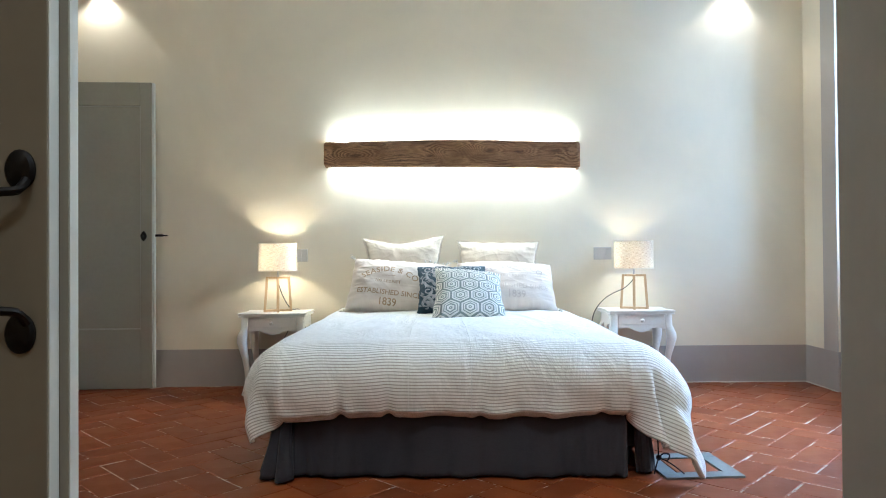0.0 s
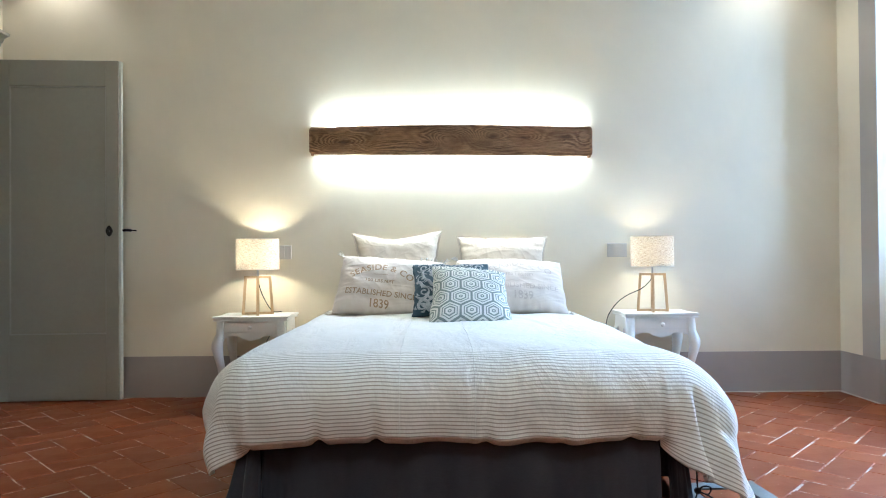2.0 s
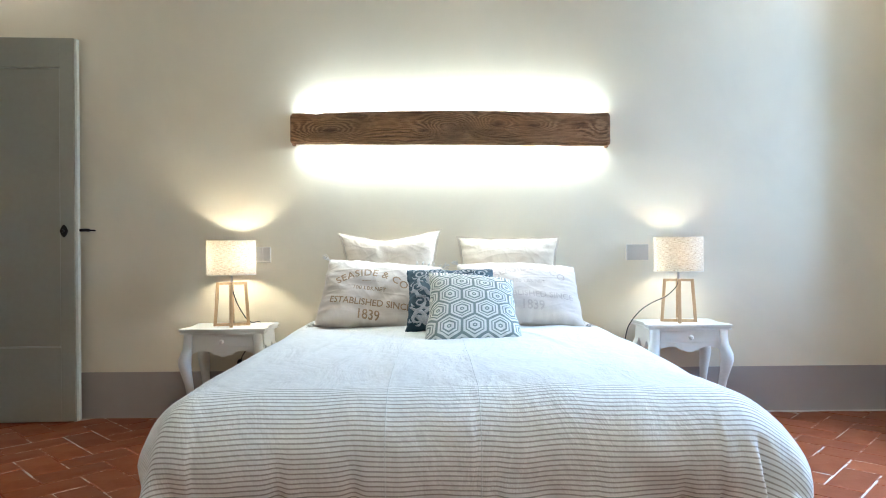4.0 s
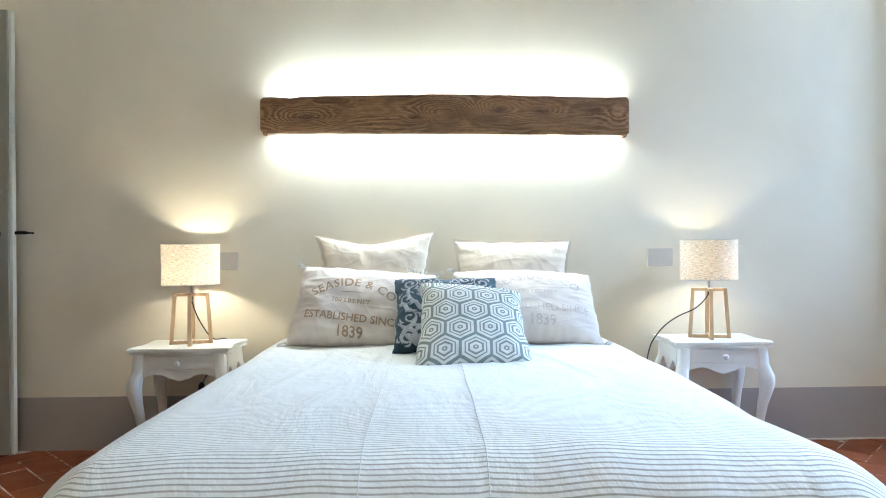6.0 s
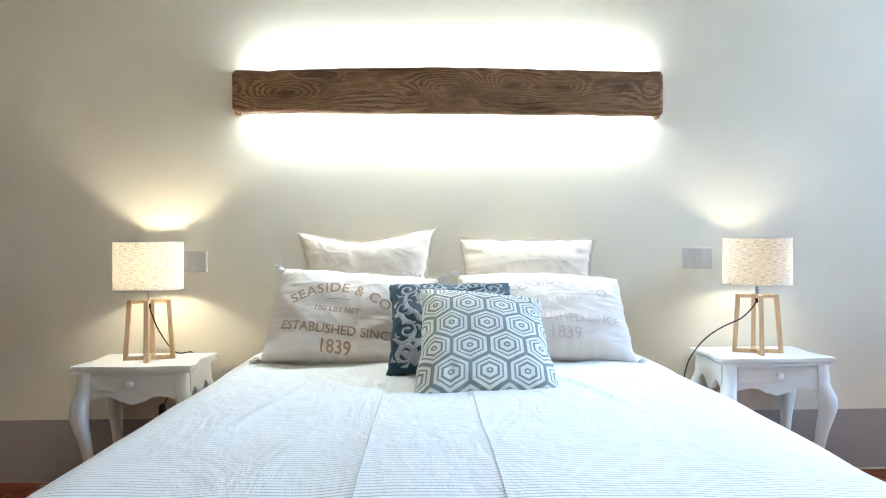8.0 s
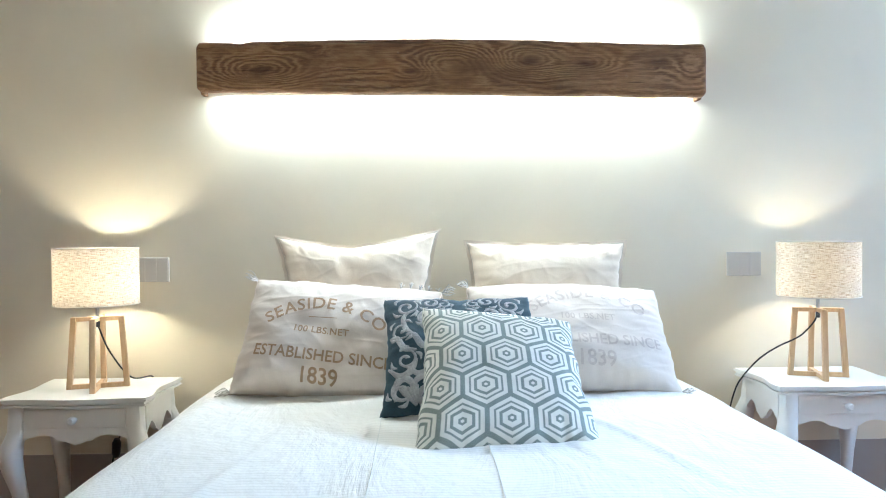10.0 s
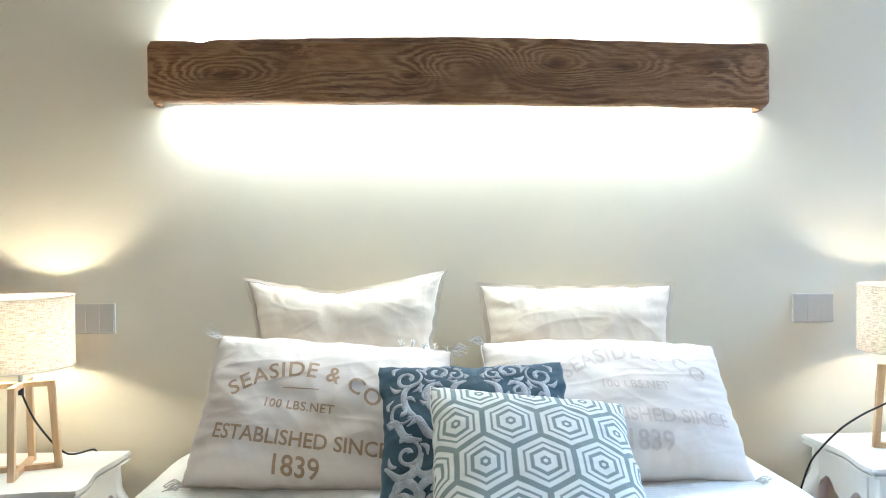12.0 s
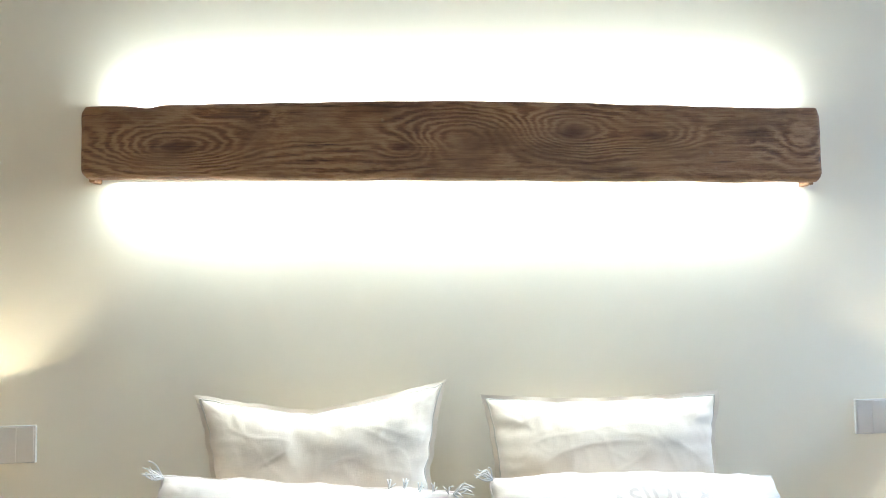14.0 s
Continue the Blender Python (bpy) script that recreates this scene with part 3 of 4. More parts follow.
def duvet():
    y_head, y_foot = 4.98, 3.115
    left, right = BED_X - 0.75, BED_X + 0.66
    over_l, over_r, over_f = 0.39, 0.54, 0.455

    def sheet(a, b):
        u = left - over_l + (right - left + over_l + over_r) * a
        v = (y_head - y_foot + over_f) * b
        wob = 0.012 * noise.noise((u * 2.2, 7, 0)) + 0.004 * noise.noise((u * 9, 3, 0))
        ev = max(0.0, v - (y_head - y_foot)) * (1 + wob * 2)
        eu = max(0.0, left - u, u - right)
        sgn = -1 if u < BED_X else 1
        p = 6.0 if sgn < 0 else 2.5
        d = (eu ** p + ev ** p) ** (1 / p) if eu or ev else 0.0
        ang = math.atan2(eu, ev) if d else 0
        r = 0.17 + (0.01 if sgn < 0 else 0.14) * math.sin(ang) ** 2
        out, down = wrap(d, r)
        cx, cy = min(max(u, left), right), y_head - min(v, y_head - y_foot)
        corner = math.sin(2 * ang) if eu and ev else 0.0
        hang = max(0.0, down - r)
        flare = hang * (-0.10 * corner if sgn < 0 else 0.42 * corner)
        run = u if eu == 0 else (cy + (0.3 * ang))
        fold = hang * 0.06 * noise.noise((run * 6.0, sgn * 3.0, 2)) + 0.008 * min(1, down / 0.12) * noise.noise((run * 5.5, down * 6, 5)) + 0.018 * corner * min(1, hang / 0.08) * math.sin(8 * ang + 1.0 + down * 5)
        if sgn > 0 and corner:
            # a sharp tuck where the foot turns into the side
            tuck = min(1.0, max(0.0, down - 0.10) / 0.12)
            fold += tuck * (0.016 * math.exp(-((ang - 0.42) / 0.10) ** 2) - 0.070 * math.exp(-((ang - 0.60) / 0.08) ** 2) + 0.012 * math.exp(-((ang - 0.95) / 0.15) ** 2))
        if hang > 0:
            out -= 0.25 * hang ** 1.5 * (1 - corner)
        # the filling swells the drop and the hem rolls in beneath it
        drop = min(1.0, down / 0.30)
        out += 0.020 * math.sin(math.pi * drop) * (0.6 + 0.8 * noise.noise((run * 2.1, 11, sgn))) * (1 - 0.6 * corner) * math.cos(ang) ** 2
        roll_in = max(0.0, ev - (over_f - 0.075)) * max(0.0, 1 - eu / (0.30 if sgn < 0 else 0.14))
        out -= roll_in * 0.75
        down -= roll_in * 0.55
        # loose gathers that run up from the hem
        pucker = 0.022 * max(0.0, drop - 0.35) * noise.noise((run * 13, down * 1.5, sgn)) + 0.034 * max(0.0, drop - 0.05) * noise.noise((run * 4.5 + down * 1.5, down * 3.0, 8)) + 0.016 * drop * noise.noise((run * 9 - down * 5, down * 7.0, 3))
        fold += pucker
        o = out + flare + fold
        x = cx + sgn * math.sin(ang) * o
        y = cy - math.cos(ang) * o
        top = 0.548 + 0.012 * noise.noise((u * 2.3, v * 1.7, 1)) + 0.006 * noise.noise((u * 7, v * 3, 2))
        crown = 0.020 * (1 - ((u - BED_X) / 0.9) ** 2) if abs(u - BED_X) < 0.9 else 0.0
        # two stitched seams and a few soft creases
        ridge = 0.0
        for x0, slope, v0, v1, hgt, wide in ((-0.135, 0.0, 0.2, 2.2, 0.0018, 0.006), (0.12, 0.0, 0.2, 2.2, 0.0018, 0.006), (0.50, -0.30, 0.35, 1.25, 0.006, 0.014), (-0.42, 0.22, 0.8, 1.4, 0.005, 0.016),
                                             (0.34, -0.25, 0.75, 1.15, 0.006, 0.014), (-0.20, 0.10, 0.55, 1.0, 0.006, 0.016), (0.24, -0.1, 0.45, 1.05, 0.005, 0.02)):
            q = (u - (x0 + slope * (v - 1.0) * -1 + 0.010 * noise.noise((v * 5, x0 * 9, 0)))) / wide
            ridge += hgt * math.exp(-q * q) * max(0.0, min(1.0, (v - v0) * 4, (v1 - v) * 4))
        z = top + crown + ridge - down
        # pinches along the foot hem
        for px, amp in ((-0.42, 0.035), (-0.22, 0.03), (0.16, 0.02), (0.42, 0.015), (0.66, 0.02)):
            if ev > 0.22 and eu == 0:
                q = math.exp(-((u - px) / 0.022) ** 2) * (ev - 0.22) * 1.3
                y += amp * 3.2 * q
                z += amp * 0.8 * q
        return (x, y, max(0.012, z))

    size_u, size_v = right - left + over_l + over_r, y_head - y_foot + over_f
    bm = grid_mesh(230, 220, sheet, uv=lambda a, b: (a * size_u, b * size_v))
    root = thing("duvet", pose(0, 0, 0), "white cotton duvet with thin grey stripes spread over the bed", "duvet")
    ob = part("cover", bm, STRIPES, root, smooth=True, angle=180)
    thick = ob.modifiers.new("thickness", "SOLIDIFY")
    thick.thickness, thick.offset = 0.022, -1
    for x0 in (-0.135, 0.12):
        a = (x0 - left + over_l) / size_u
        line = [Vector(sheet(a + 0.0012 * noise.noise((j * 0.1, x0, 0)), 0.12 + 0.86 * j / 90)) for j in range(91)]
        part("seam", tube([p + Vector((0, -0.001, 0.0005)) for p in line], 0.0012, 6), SEAM, root, "white stitched seam", True)


def bed():
    root = thing("double_bed", pose(BED_X, 0, 0), "double bed under a striped duvet with a charcoal valance", "bed")
    part("base", box(-0.76, 0.76, 3.10, 5.02, 0.10, 0.30, 0.01), SKIRT, root)
    part("mattress", box(-0.79, 0.79, 3.09, 5.03, 0.30, 0.505, 0.05), MATTRESS, root, "pale mattress")
    for x in (-0.7, 0.7):
        for y in (3.2, 4.9):
            part("leg", lathe([(0, 0), (0.025, 0), (0.03, 0.1), (0, 0.1)], 12, m=pose(x, y, 0)), IRON, root)


def valance():
    root = thing("bed_valance", pose(BED_X, 0, 0), "charcoal cloth bed valance hanging to the floor with corner ties", "bed skirt")

    def drop(line, seed, amp):
        pts = bezier(line, 16)

        def fn(a, b):
            q = a * (len(pts) - 1)
            i = min(int(q), len(pts) - 2)
            p = pts[i].lerp(pts[i + 1], q - i)
            d = (pts[i + 1] - pts[i]).normalized()
            n = Vector((d.y, -d.x, 0))
            s = b ** 1.3
            off = s * (amp * noise.noise((a * 14 + seed, 0, b * 0.7)) + 0.35 * amp * noise.noise((a * 40 + seed, 1, b * 1.5)) + 0.02)
            return (p.x + n.x * off, p.y + n.y * off, 0.34 + (0.012 - 0.34) * b + 0.006 * noise.noise((a * 20, seed, 1)) * b)
        bm = grid_mesh(160, 16, fn)
        return bm
    for name, line, seed, amp in (("front_panel", [(-0.72, 3.06, 0), (-0.3, 3.03, 0), (0.3, 3.02, 0), (0.66, 3.01, 0)], 3, 0.036),
                                  ("side_panel", [(-0.80, 4.98, 0), (-0.805, 4.0, 0), (-0.80, 3.25, 0), (-0.775, 3.07, 0)], 11, 0.035),
                                  ("side_panel", [(0.70, 3.06, 0), (0.785, 3.13, 0), (0.80, 3.6, 0), (0.80, 4.98, 0)], 23, 0.035)):
        ob = part(name, drop(line, seed, amp), SKIRT, root, smooth=True, angle=180)
        t = ob.modifiers.new("thickness", "SOLIDIFY")
        t.thickness, t.offset = 0.003, 0
    # gathered corner by the foot
    def gather(a, b):
        ang = math.pi * (0.42 + 0.72 * a)
        r = 0.045 + 0.075 * b ** 1.2 + 0.022 * b * math.sin(a * 17 + 1) + 0.012 * b * noise.noise((a * 8, b * 3, 4))
        return (-0.745 - 0.9 * r * math.sin(ang), 3.075 + r * math.cos(ang) * 0.95, 0.33 - 0.318 * b)
    ob = part("corner_gather", grid_mesh(60, 14, gather), SKIRT, root, smooth=True, angle=180)
    t = ob.modifiers.new("thickness", "SOLIDIFY")
    t.thickness = 0.003
    knot = (0.805, 3.045, 0.07)
    part("tie_knot", lathe([(0, -0.012), (0.010, -0.008), (0.013, 0), (0.010, 0.008), (0, 0.012)], 10, m=pose(*knot, 70, 20, 0)), SKIRT, root, smooth=True)
    for p in ([knot, (0.82, 3.03, 0.09), (0.845, 3.03, 0.085), (0.835, 3.03, 0.062), knot], [knot, (0.79, 3.03, 0.04), (0.775, 3.01, 0.012)],
              [knot, (0.85, 3.03, 0.05), (0.90, 3.01, 0.012)], [(0.80, 3.08, 0.26), (0.805, 3.06, 0.17), knot]):
        part("tie", tube(bezier(p), 0.003, 6), SKIRT, root)


bed()
valance()
duvet()


# ---- pillows ----
def pillow_front(w, h, deep, seed, dip=0.0, peak=0.0, wrinkle=0.006, flat=2.6, taper=0.0, ear=0.0, waist=(0.05, 0.05), lean=0.0, slump=0.0, back=0.6, bow=0.0, square=0.62):
    """Where the front (or back, side=-1) of a stuffed pillow lies, for s and t from -1 to 1.
    waist: how far the sides and the top and bottom draw in between the corners; lean: a longer left side; slump: filling sunk to the foot; bow: a top edge that rises in the middle."""
    def at(s, t, side=1, lift=0.0):
        fill = max(0.0, 1 - abs(s) ** flat) ** square * max(0.0, 1 - abs(t) ** flat) ** square
        x = s * w / 2 * (1 - taper * t) * (1 - waist[0] * (1 - t * t) * abs(s) ** 3)
        y = t * h / 2 * (1 - waist[1] * (1 - s * s) * abs(t) ** 3) * (1 - lean * s)
        y -= dip * max(0, t) ** 2 * math.exp(-((s + 0.1) / 0.45) ** 2)
        y += peak * max(0, t) ** 3 * max(0, s) ** 4
        y += ear * max(0, t) ** 3 * max(0, -s) ** 3
        y += bow * max(0, t) ** 2 * (1 - s * s)
        # soft uneven edges and slightly tucked corners
        x += (0.006 * noise.noise((t * 3.1 + seed, s, 9)) + 0.004 * noise.noise((t * 8 + seed, s, 2))) * abs(s) ** 6
        y += (0.006 * noise.noise((s * 3.7 + seed, t, 4)) + 0.004 * noise.noise((s * 9 + seed, t, 6))) * abs(t) ** 6
        near = max(abs(s), abs(t))
        z = side * deep / 2 * fill * (1 - slump * t) * (1 if side > 0 else back)
        n = noise.noise((s * 2.2 + seed, t * 2.0, side * 3)) + 0.5 * noise.noise((s * 5 + seed, t * 4.4, side * 5 + 1))
        # drawn creases: long thin ridges that wander over the cloth
        crease = 0.0
        for k, (fx, fy, tilt, sharp, amp) in enumerate(((2.6, 1.5, 0.9, 9, 0.9), (1.4, 3.0, -0.7, 12, 0.8), (4.5, 2.2, 0.3, 14, 0.45))):
            q = noise.noise((s * fx + t * tilt + seed * (k + 1), t * fy + s * tilt * 0.5, 7 + side + k))
            crease += amp * (1 - min(1.0, abs(q) * 1.15)) ** sharp
        # gathers that run in from the seams and fan out of the corners
        rim = max(0.0, near - 0.55) / 0.45
        along = s if abs(t) > abs(s) else t
        gather = noise.noise((along * 11 + seed * 3, near * 1.5, side)) * rim * (1.3 - rim)
        star = math.sin(11 * math.atan2(t, s) + seed + 2 * noise.noise((s * 2, t * 2, seed))) * near ** 2 * min(abs(s), abs(t)) * 1.6
        z += side * wrinkle * min(1.0, fill * 2.4) * (n + 0.22 * crease + 0.9 * gather + 0.45 * star)
        return Vector((x, y, z + side * lift))
    return at


def pillow_mesh(at, w, h, n=110):
    own = bmesh.new()
    layer = own.loops.layers.uv.verify()
    for side in (1, -1):
        grid = [[own.verts.new(at(2 * i / n - 1, 2 * j / n - 1, side)) for j in range(n + 1)] for i in range(n + 1)]
        for i in range(n):
            for j in range(n):
                ids = ((i, j), (i + 1, j), (i + 1, j + 1), (i, j + 1))
                f = own.faces.new([grid[a][b] for a, b in ids])
                for loop, (a, b) in zip(f.loops, ids):
                    loop[layer].uv = ((a / n - 0.5) * w, (b / n - 0.5) * h)
    bmesh.ops.remove_doubles(own, verts=own.verts, dist=1e-5)
    return own


def seam_line(at, n=40, grow=1.0):
    s = [i / n * 2 - 1 for i in range(n)]
    loop = [(a, -1) for a in s] + [(1, a) for a in s] + [(-a, 1) for a in s] + [(-1, -a) for a in s] + [(-1, -1)]
    return [at(a * grow, b * grow) for a, b in loop]


def glyphs(text, size, spacing=1.0):
    data = bpy.data.curves.new("text", "FONT")
    data.body, data.size, data.space_character = text, size, spacing
    data.align_x, data.align_y, data.resolution_u, data.offset = "CENTER", "CENTER", 3, size * 0.014
    ob = new("text", data)
    dg = bpy.context.evaluated_depsgraph_get()
    me = bpy.data.meshes.new_from_object(ob.evaluated_get(dg))
    bpy.data.objects.remove(ob)
    bm = bmesh.new()
    bm.from_mesh(me)
    bpy.data.meshes.remove(me)
    bmesh.ops.triangulate(bm, faces=bm.faces)
    for _ in range(2):
        bmesh.ops.subdivide_edges(bm, edges=[e for e in bm.edges if e.calc_length() > size * 0.22], cuts=1)
        bmesh.ops.triangulate(bm, faces=bm.faces)
    return bm


def print_on(at, w, h, words, root, material):
    """Stencilled words: text, centre x and y in metres, letter size, spacing, stretch, arc radius."""
    for text, cx, cy, size, spacing, stretch, arc, slope in words:
        bm = glyphs(text, size, spacing)
        for v in bm.verts:
            x, y = v.co.x * stretch, v.co.y
            if arc:
                a = x / arc
                x, y = (arc + y) * math.sin(a), (arc + y) * math.cos(a) - arc
            x, y = cx + x, cy + y + slope * x
            v.co = at(max(-0.98, min(0.98, 2 * x / w)), max(-0.98, min(0.98, 2 * y / h)), 1, 0.0022)
        tagged(part("lettering", bm, material, root, "tan stencilled letters reading " + text), kind="stuff")


def tassel(root, at_point, direction, seed, count=7, size=0.05):
    rnd = random.Random(seed)
    bm = None
    for i in range(count):
        d = Vector(direction) + Vector((rnd.uniform(-0.7, 0.7), rnd.uniform(-0.7, 0.7), rnd.uniform(-0.4, 0.6)))
        p = Vector(at_point)
        q = p + d.normalized() * size * rnd.uniform(0.6, 1)
        bm = tube(bezier([p, (p + q) / 2 + Vector((0, rnd.uniform(-0.01, 0.01), 0.008)), q], 4), 0.0014, 5, bm=bm)
    part("tassel", bm, FRINGE, root, "loose cream thread tassel")


def cushion(name, m, w, h, deep, seed, material, label, category, group="", **more):
    root = thing(name, m, label, category, group)
    at = pillow_front(w, h, deep, seed, **more)
    part("cover", pillow_mesh(at, w, h), material, root, smooth=True, angle=180)
    return root, at


# two plain cushions against the wall, with flat flanged edges and pulled-out corners
for cx, cy, cz, tilt, yaw, roll, seed, dip, peak, bow, waist in ((-0.245, 4.905, 0.826, 77.4, 0.6, 1.0, 4.0, 0.020, 0.014, 0.0, (0.17, 0.10)), (0.414, 4.925, 0.799, 77.8, -0.8, -0.5, 9.0, 0.0, 0.0, 0.0, (0.11, 0.06))):
    root, at = cushion("cushion", pose(cx, cy, cz, tilt, 0, yaw) @ pose(0, 0, 0, 0, 0, roll), 0.562, 0.446, 0.17, seed, CREAM,
                       "plain cream linen cushion with flanged edges leaning on the wall", "cushion", "cream cushions", dip=dip, peak=peak, wrinkle=0.0075, waist=waist, bow=bow, flat=3.0, square=0.55)
    flange = bmesh.new()
    vs = []
    rim = [k / 20 - 1 for k in range(40)]
    for a, b in [(a, -1) for a in rim] + [(1, a) for a in rim] + [(-a, 1) for a in rim] + [(-1, -a) for a in rim] + [(-1, -1)]:
        q = at(a, b)
        wave = 0.007 * noise.noise((q.x * 16, q.y * 16, seed))
        e = Vector((q.x + 0.012 * a ** 5, q.y + 0.010 * b ** 5, wave))
        vs.append([flange.verts.new(Vector((q.x, q.y, 0.003))), flange.verts.new(e + Vector((0, 0, 0.003))), flange.verts.new(e - Vector((0, 0, 0.003))), flange.verts.new(Vector((q.x, q.y, -0.003)))])
    for a, b in zip(vs, vs[1:]):
        for k in range(3):
            flange.faces.new((a[k], a[k + 1], b[k + 1], b[k]))
    part("flange", flange, CREAM, root, "flat stitched linen flange", True)
    part("piping", tube([p + Vector((0, 0, 0.003)) for p in seam_line(at, 30)], 0.0018, 6), PIPING, root, "shaded stitched seam", True)

# two printed sacking pillows
for cx, cy, cz, tilt, yaw, roll, w, h, seed, dx, dy, slope, bow, ink in ((-0.282, 4.735, 0.708, 66, -1.5, -4.7, 0.640, 0.378, 2.0, 0.0, 0.0, -0.06, 0.004, INK),
                                                                         (0.440, 4.735, 0.706, 57, 1.5, -2.1, 0.660, 0.365, 6.5, 0.105, 0.03, -0.03, 0.016, INK_FADED)):
    root, at = cushion("sack_pillow", pose(cx, cy, cz, tilt, 0, yaw) @ pose(0, 0, 0, 0, 0, roll), w, h, 0.20, seed, SACK,
                       "beige cotton sack pillow with faded stencilled lettering on the bed", "pillow", "printed pillows", wrinkle=0.0085, taper=0.035, waist=(0.025, 0.02), slump=0.22, bow=bow, flat=3.2, square=0.5)
    print_on(at, w, h, (("SEASIDE & CO", dx - 0.048, dy + 0.094, 0.056, 1.10, 1.06, 0.30, slope * 0.5), ("100 LBS.NET", dx - 0.055, dy + 0.004, 0.030, 1.05, 1.04, 0, slope),
                        ("ESTABLISHED SINCE", dx - 0.042, dy - 0.076, 0.049, 1.0, 0.97, 0, slope), ("1839", dx - 0.045, dy - 0.138, 0.067, 1.0, 0.90, 0, slope)), root, ink)
    part("ink_rule", grid_mesh(10, 1, lambda a, b: at(2 * (dx - 0.10 + 0.09 * a) / w, 2 * (dy + 0.046 + 0.0025 * b) / h, 1, 0.002)), ink, root)
    part("piping", tube(seam_line(at, 26), 0.003, 6), SACK, root, "corded seam", True)
    for s, t in ((-1, 1), (1, 1), (-1, -1)) if cx < 0 else ((-1, 1), (1, -1)):
        tassel(root, at(s * 0.99, t * 0.98), (s, t * 0.35, 0.4), seed * 7 + s * 3 + t, 14, 0.048)
    if cx < 0:
        for k in range(5):
            tassel(root, at(0.55 + 0.1 * k, 0.99), (0.3, 0.9, 0.5), 40 + k, 4, 0.022)


# blue velvet cushion with raised scrollwork
def scrolls(at, w, h):
    bm = bmesh.new()

    def ribbon(points, widths, lift=0.0022):
        pts = bezier([(x, y, 0) for x, y in points], 6)
        n = len(pts)
        rows = []
        for i, p in enumerate(pts):
            d = (pts[min(i + 1, n - 1)] - pts[max(i - 1, 0)]).normalized()
            q = i / (n - 1) * (len(widths) - 1)
            k = min(int(q), len(widths) - 2)
            wd = widths[k] + (widths[k + 1] - widths[k]) * (q - k)
            nrm = Vector((-d.y, d.x, 0))
            row = []
            for o, up in ((-1, 0.0005), (-0.55, lift), (0.55, lift), (1, 0.0005)):
                c = p + nrm * wd * o
                row.append(bm.verts.new(at(max(-0.985, min(0.985, 2 * c.x / w)), max(-0.985, min(0.985, 2 * c.y / h)), 1, up)))
            rows.append(row)
        for a, b in zip(rows, rows[1:]):
            for k in range(3):
                bm.faces.new((a[k], a[k + 1], b[k + 1], b[k]))

    def spiral(cx, cy, r, turns, start, sgn, wd):
        pts = []
        for i in range(14):
            q = i / 13
            a = start + sgn * turns * 2 * math.pi * q
            rr = r * (1 - 0.82 * q)
            pts.append((cx + rr * math.cos(a), cy + rr * math.sin(a)))
        ribbon(pts, [wd * 0.4, wd, wd * 0.8, wd * 1.4])

    for sx in (-1, 1):
        for ox in (0.0, 0.06, 0.115):
            X = lambda x: sx * (x + ox)
            ribbon([(X(0.0), -0.20), (X(0.02), -0.14), (X(0.05), -0.11), (X(0.08), -0.14), (X(0.07), -0.18)], [0.003, 0.008, 0.012, 0.008, 0.003])
            ribbon([(X(0.01), 0.02), (X(0.045), 0.06), (X(0.05), 0.11), (X(0.02), 0.13)], [0.003, 0.009, 0.008, 0.003])
            ribbon([(X(0.012), -0.02), (X(0.05), -0.01), (X(0.075), 0.03), (X(0.10), 0.035)], [0.003, 0.010, 0.009, 0.002])
            ribbon([(X(0.012), -0.05), (X(0.03), -0.09), (X(0.065), -0.10), (X(0.10), -0.07)], [0.003, 0.011, 0.009, 0.003])
        for cx, cy, r, turns, st, wd in ((0.155, 0.15, 0.036, 1.3, 2.2, 0.006), (0.085, 0.165, 0.030, 1.2, 0.4, 0.006), (0.175, 0.055, 0.034, 1.2, 3.6, 0.006), (0.16, -0.05, 0.036, 1.3, 1.0, 0.006),
                                         (0.17, -0.15, 0.034, 1.2, 2.6, 0.007), (0.10, -0.16, 0.026, 1.1, 4.4, 0.006), (0.045, 0.155, 0.022, 1.1, 1.5, 0.005), (0.10, 0.095, 0.026, 1.1, 5.0, 0.005)):
            spiral(sx * cx, cy, r, turns, st if sx > 0 else math.pi - st, sx, wd * 0.85)
            for k in range(4):
                a = st + k * 1.5
                ribbon([(sx * (cx + r * math.cos(a)), cy + r * math.sin(a)), (sx * (cx + 1.25 * r * math.cos(a + 0.35)), cy + 1.25 * r * math.sin(a + 0.35)), (sx * (cx + 1.25 * r * math.cos(a + 0.8)), cy + 1.25 * r * math.sin(a + 0.8))], [0.002, 0.006, 0.001])
        for k in range(5):
            a = -0.5 + 0.5 * k
            ribbon([(sx * 0.13, -0.195), (sx * (0.13 + 0.03 * math.sin(a)), -0.195 + 0.035), (sx * (0.13 + 0.05 * math.sin(a)), -0.195 + 0.055)], [0.002, 0.007, 0.002])
    # pineapple
    for k in range(-3, 4):
        ribbon([(-0.022 + 0.004 * k, -0.02 + 0.012 * k), (0.0, 0.0 + 0.012 * k), (0.022, 0.016 + 0.012 * k)], [0.001, 0.002, 0.001])
        ribbon([(0.022 - 0.004 * k, -0.02 + 0.012 * k), (0.0, 0.0 + 0.012 * k), (-0.022, 0.016 + 0.012 * k)], [0.001, 0.002, 0.001])
    return bm


root, at = cushion("blue_cushion", pose(0.082, 4.490, 0.709, 42, 0, 0.4) @ pose(0, 0, 0, 0, 0, 0.5), 0.45, 0.42, 0.11, 1.3, VELVET,
                   "dark teal velvet cushion with silver-grey damask scrollwork", "cushion", wrinkle=0.006, waist=(0.07, 0.07), square=0.5)
part("scrollwork", scrolls(at, 0.45, 0.42), SILVER, root, "raised silver-grey damask scrolls", True, 60)

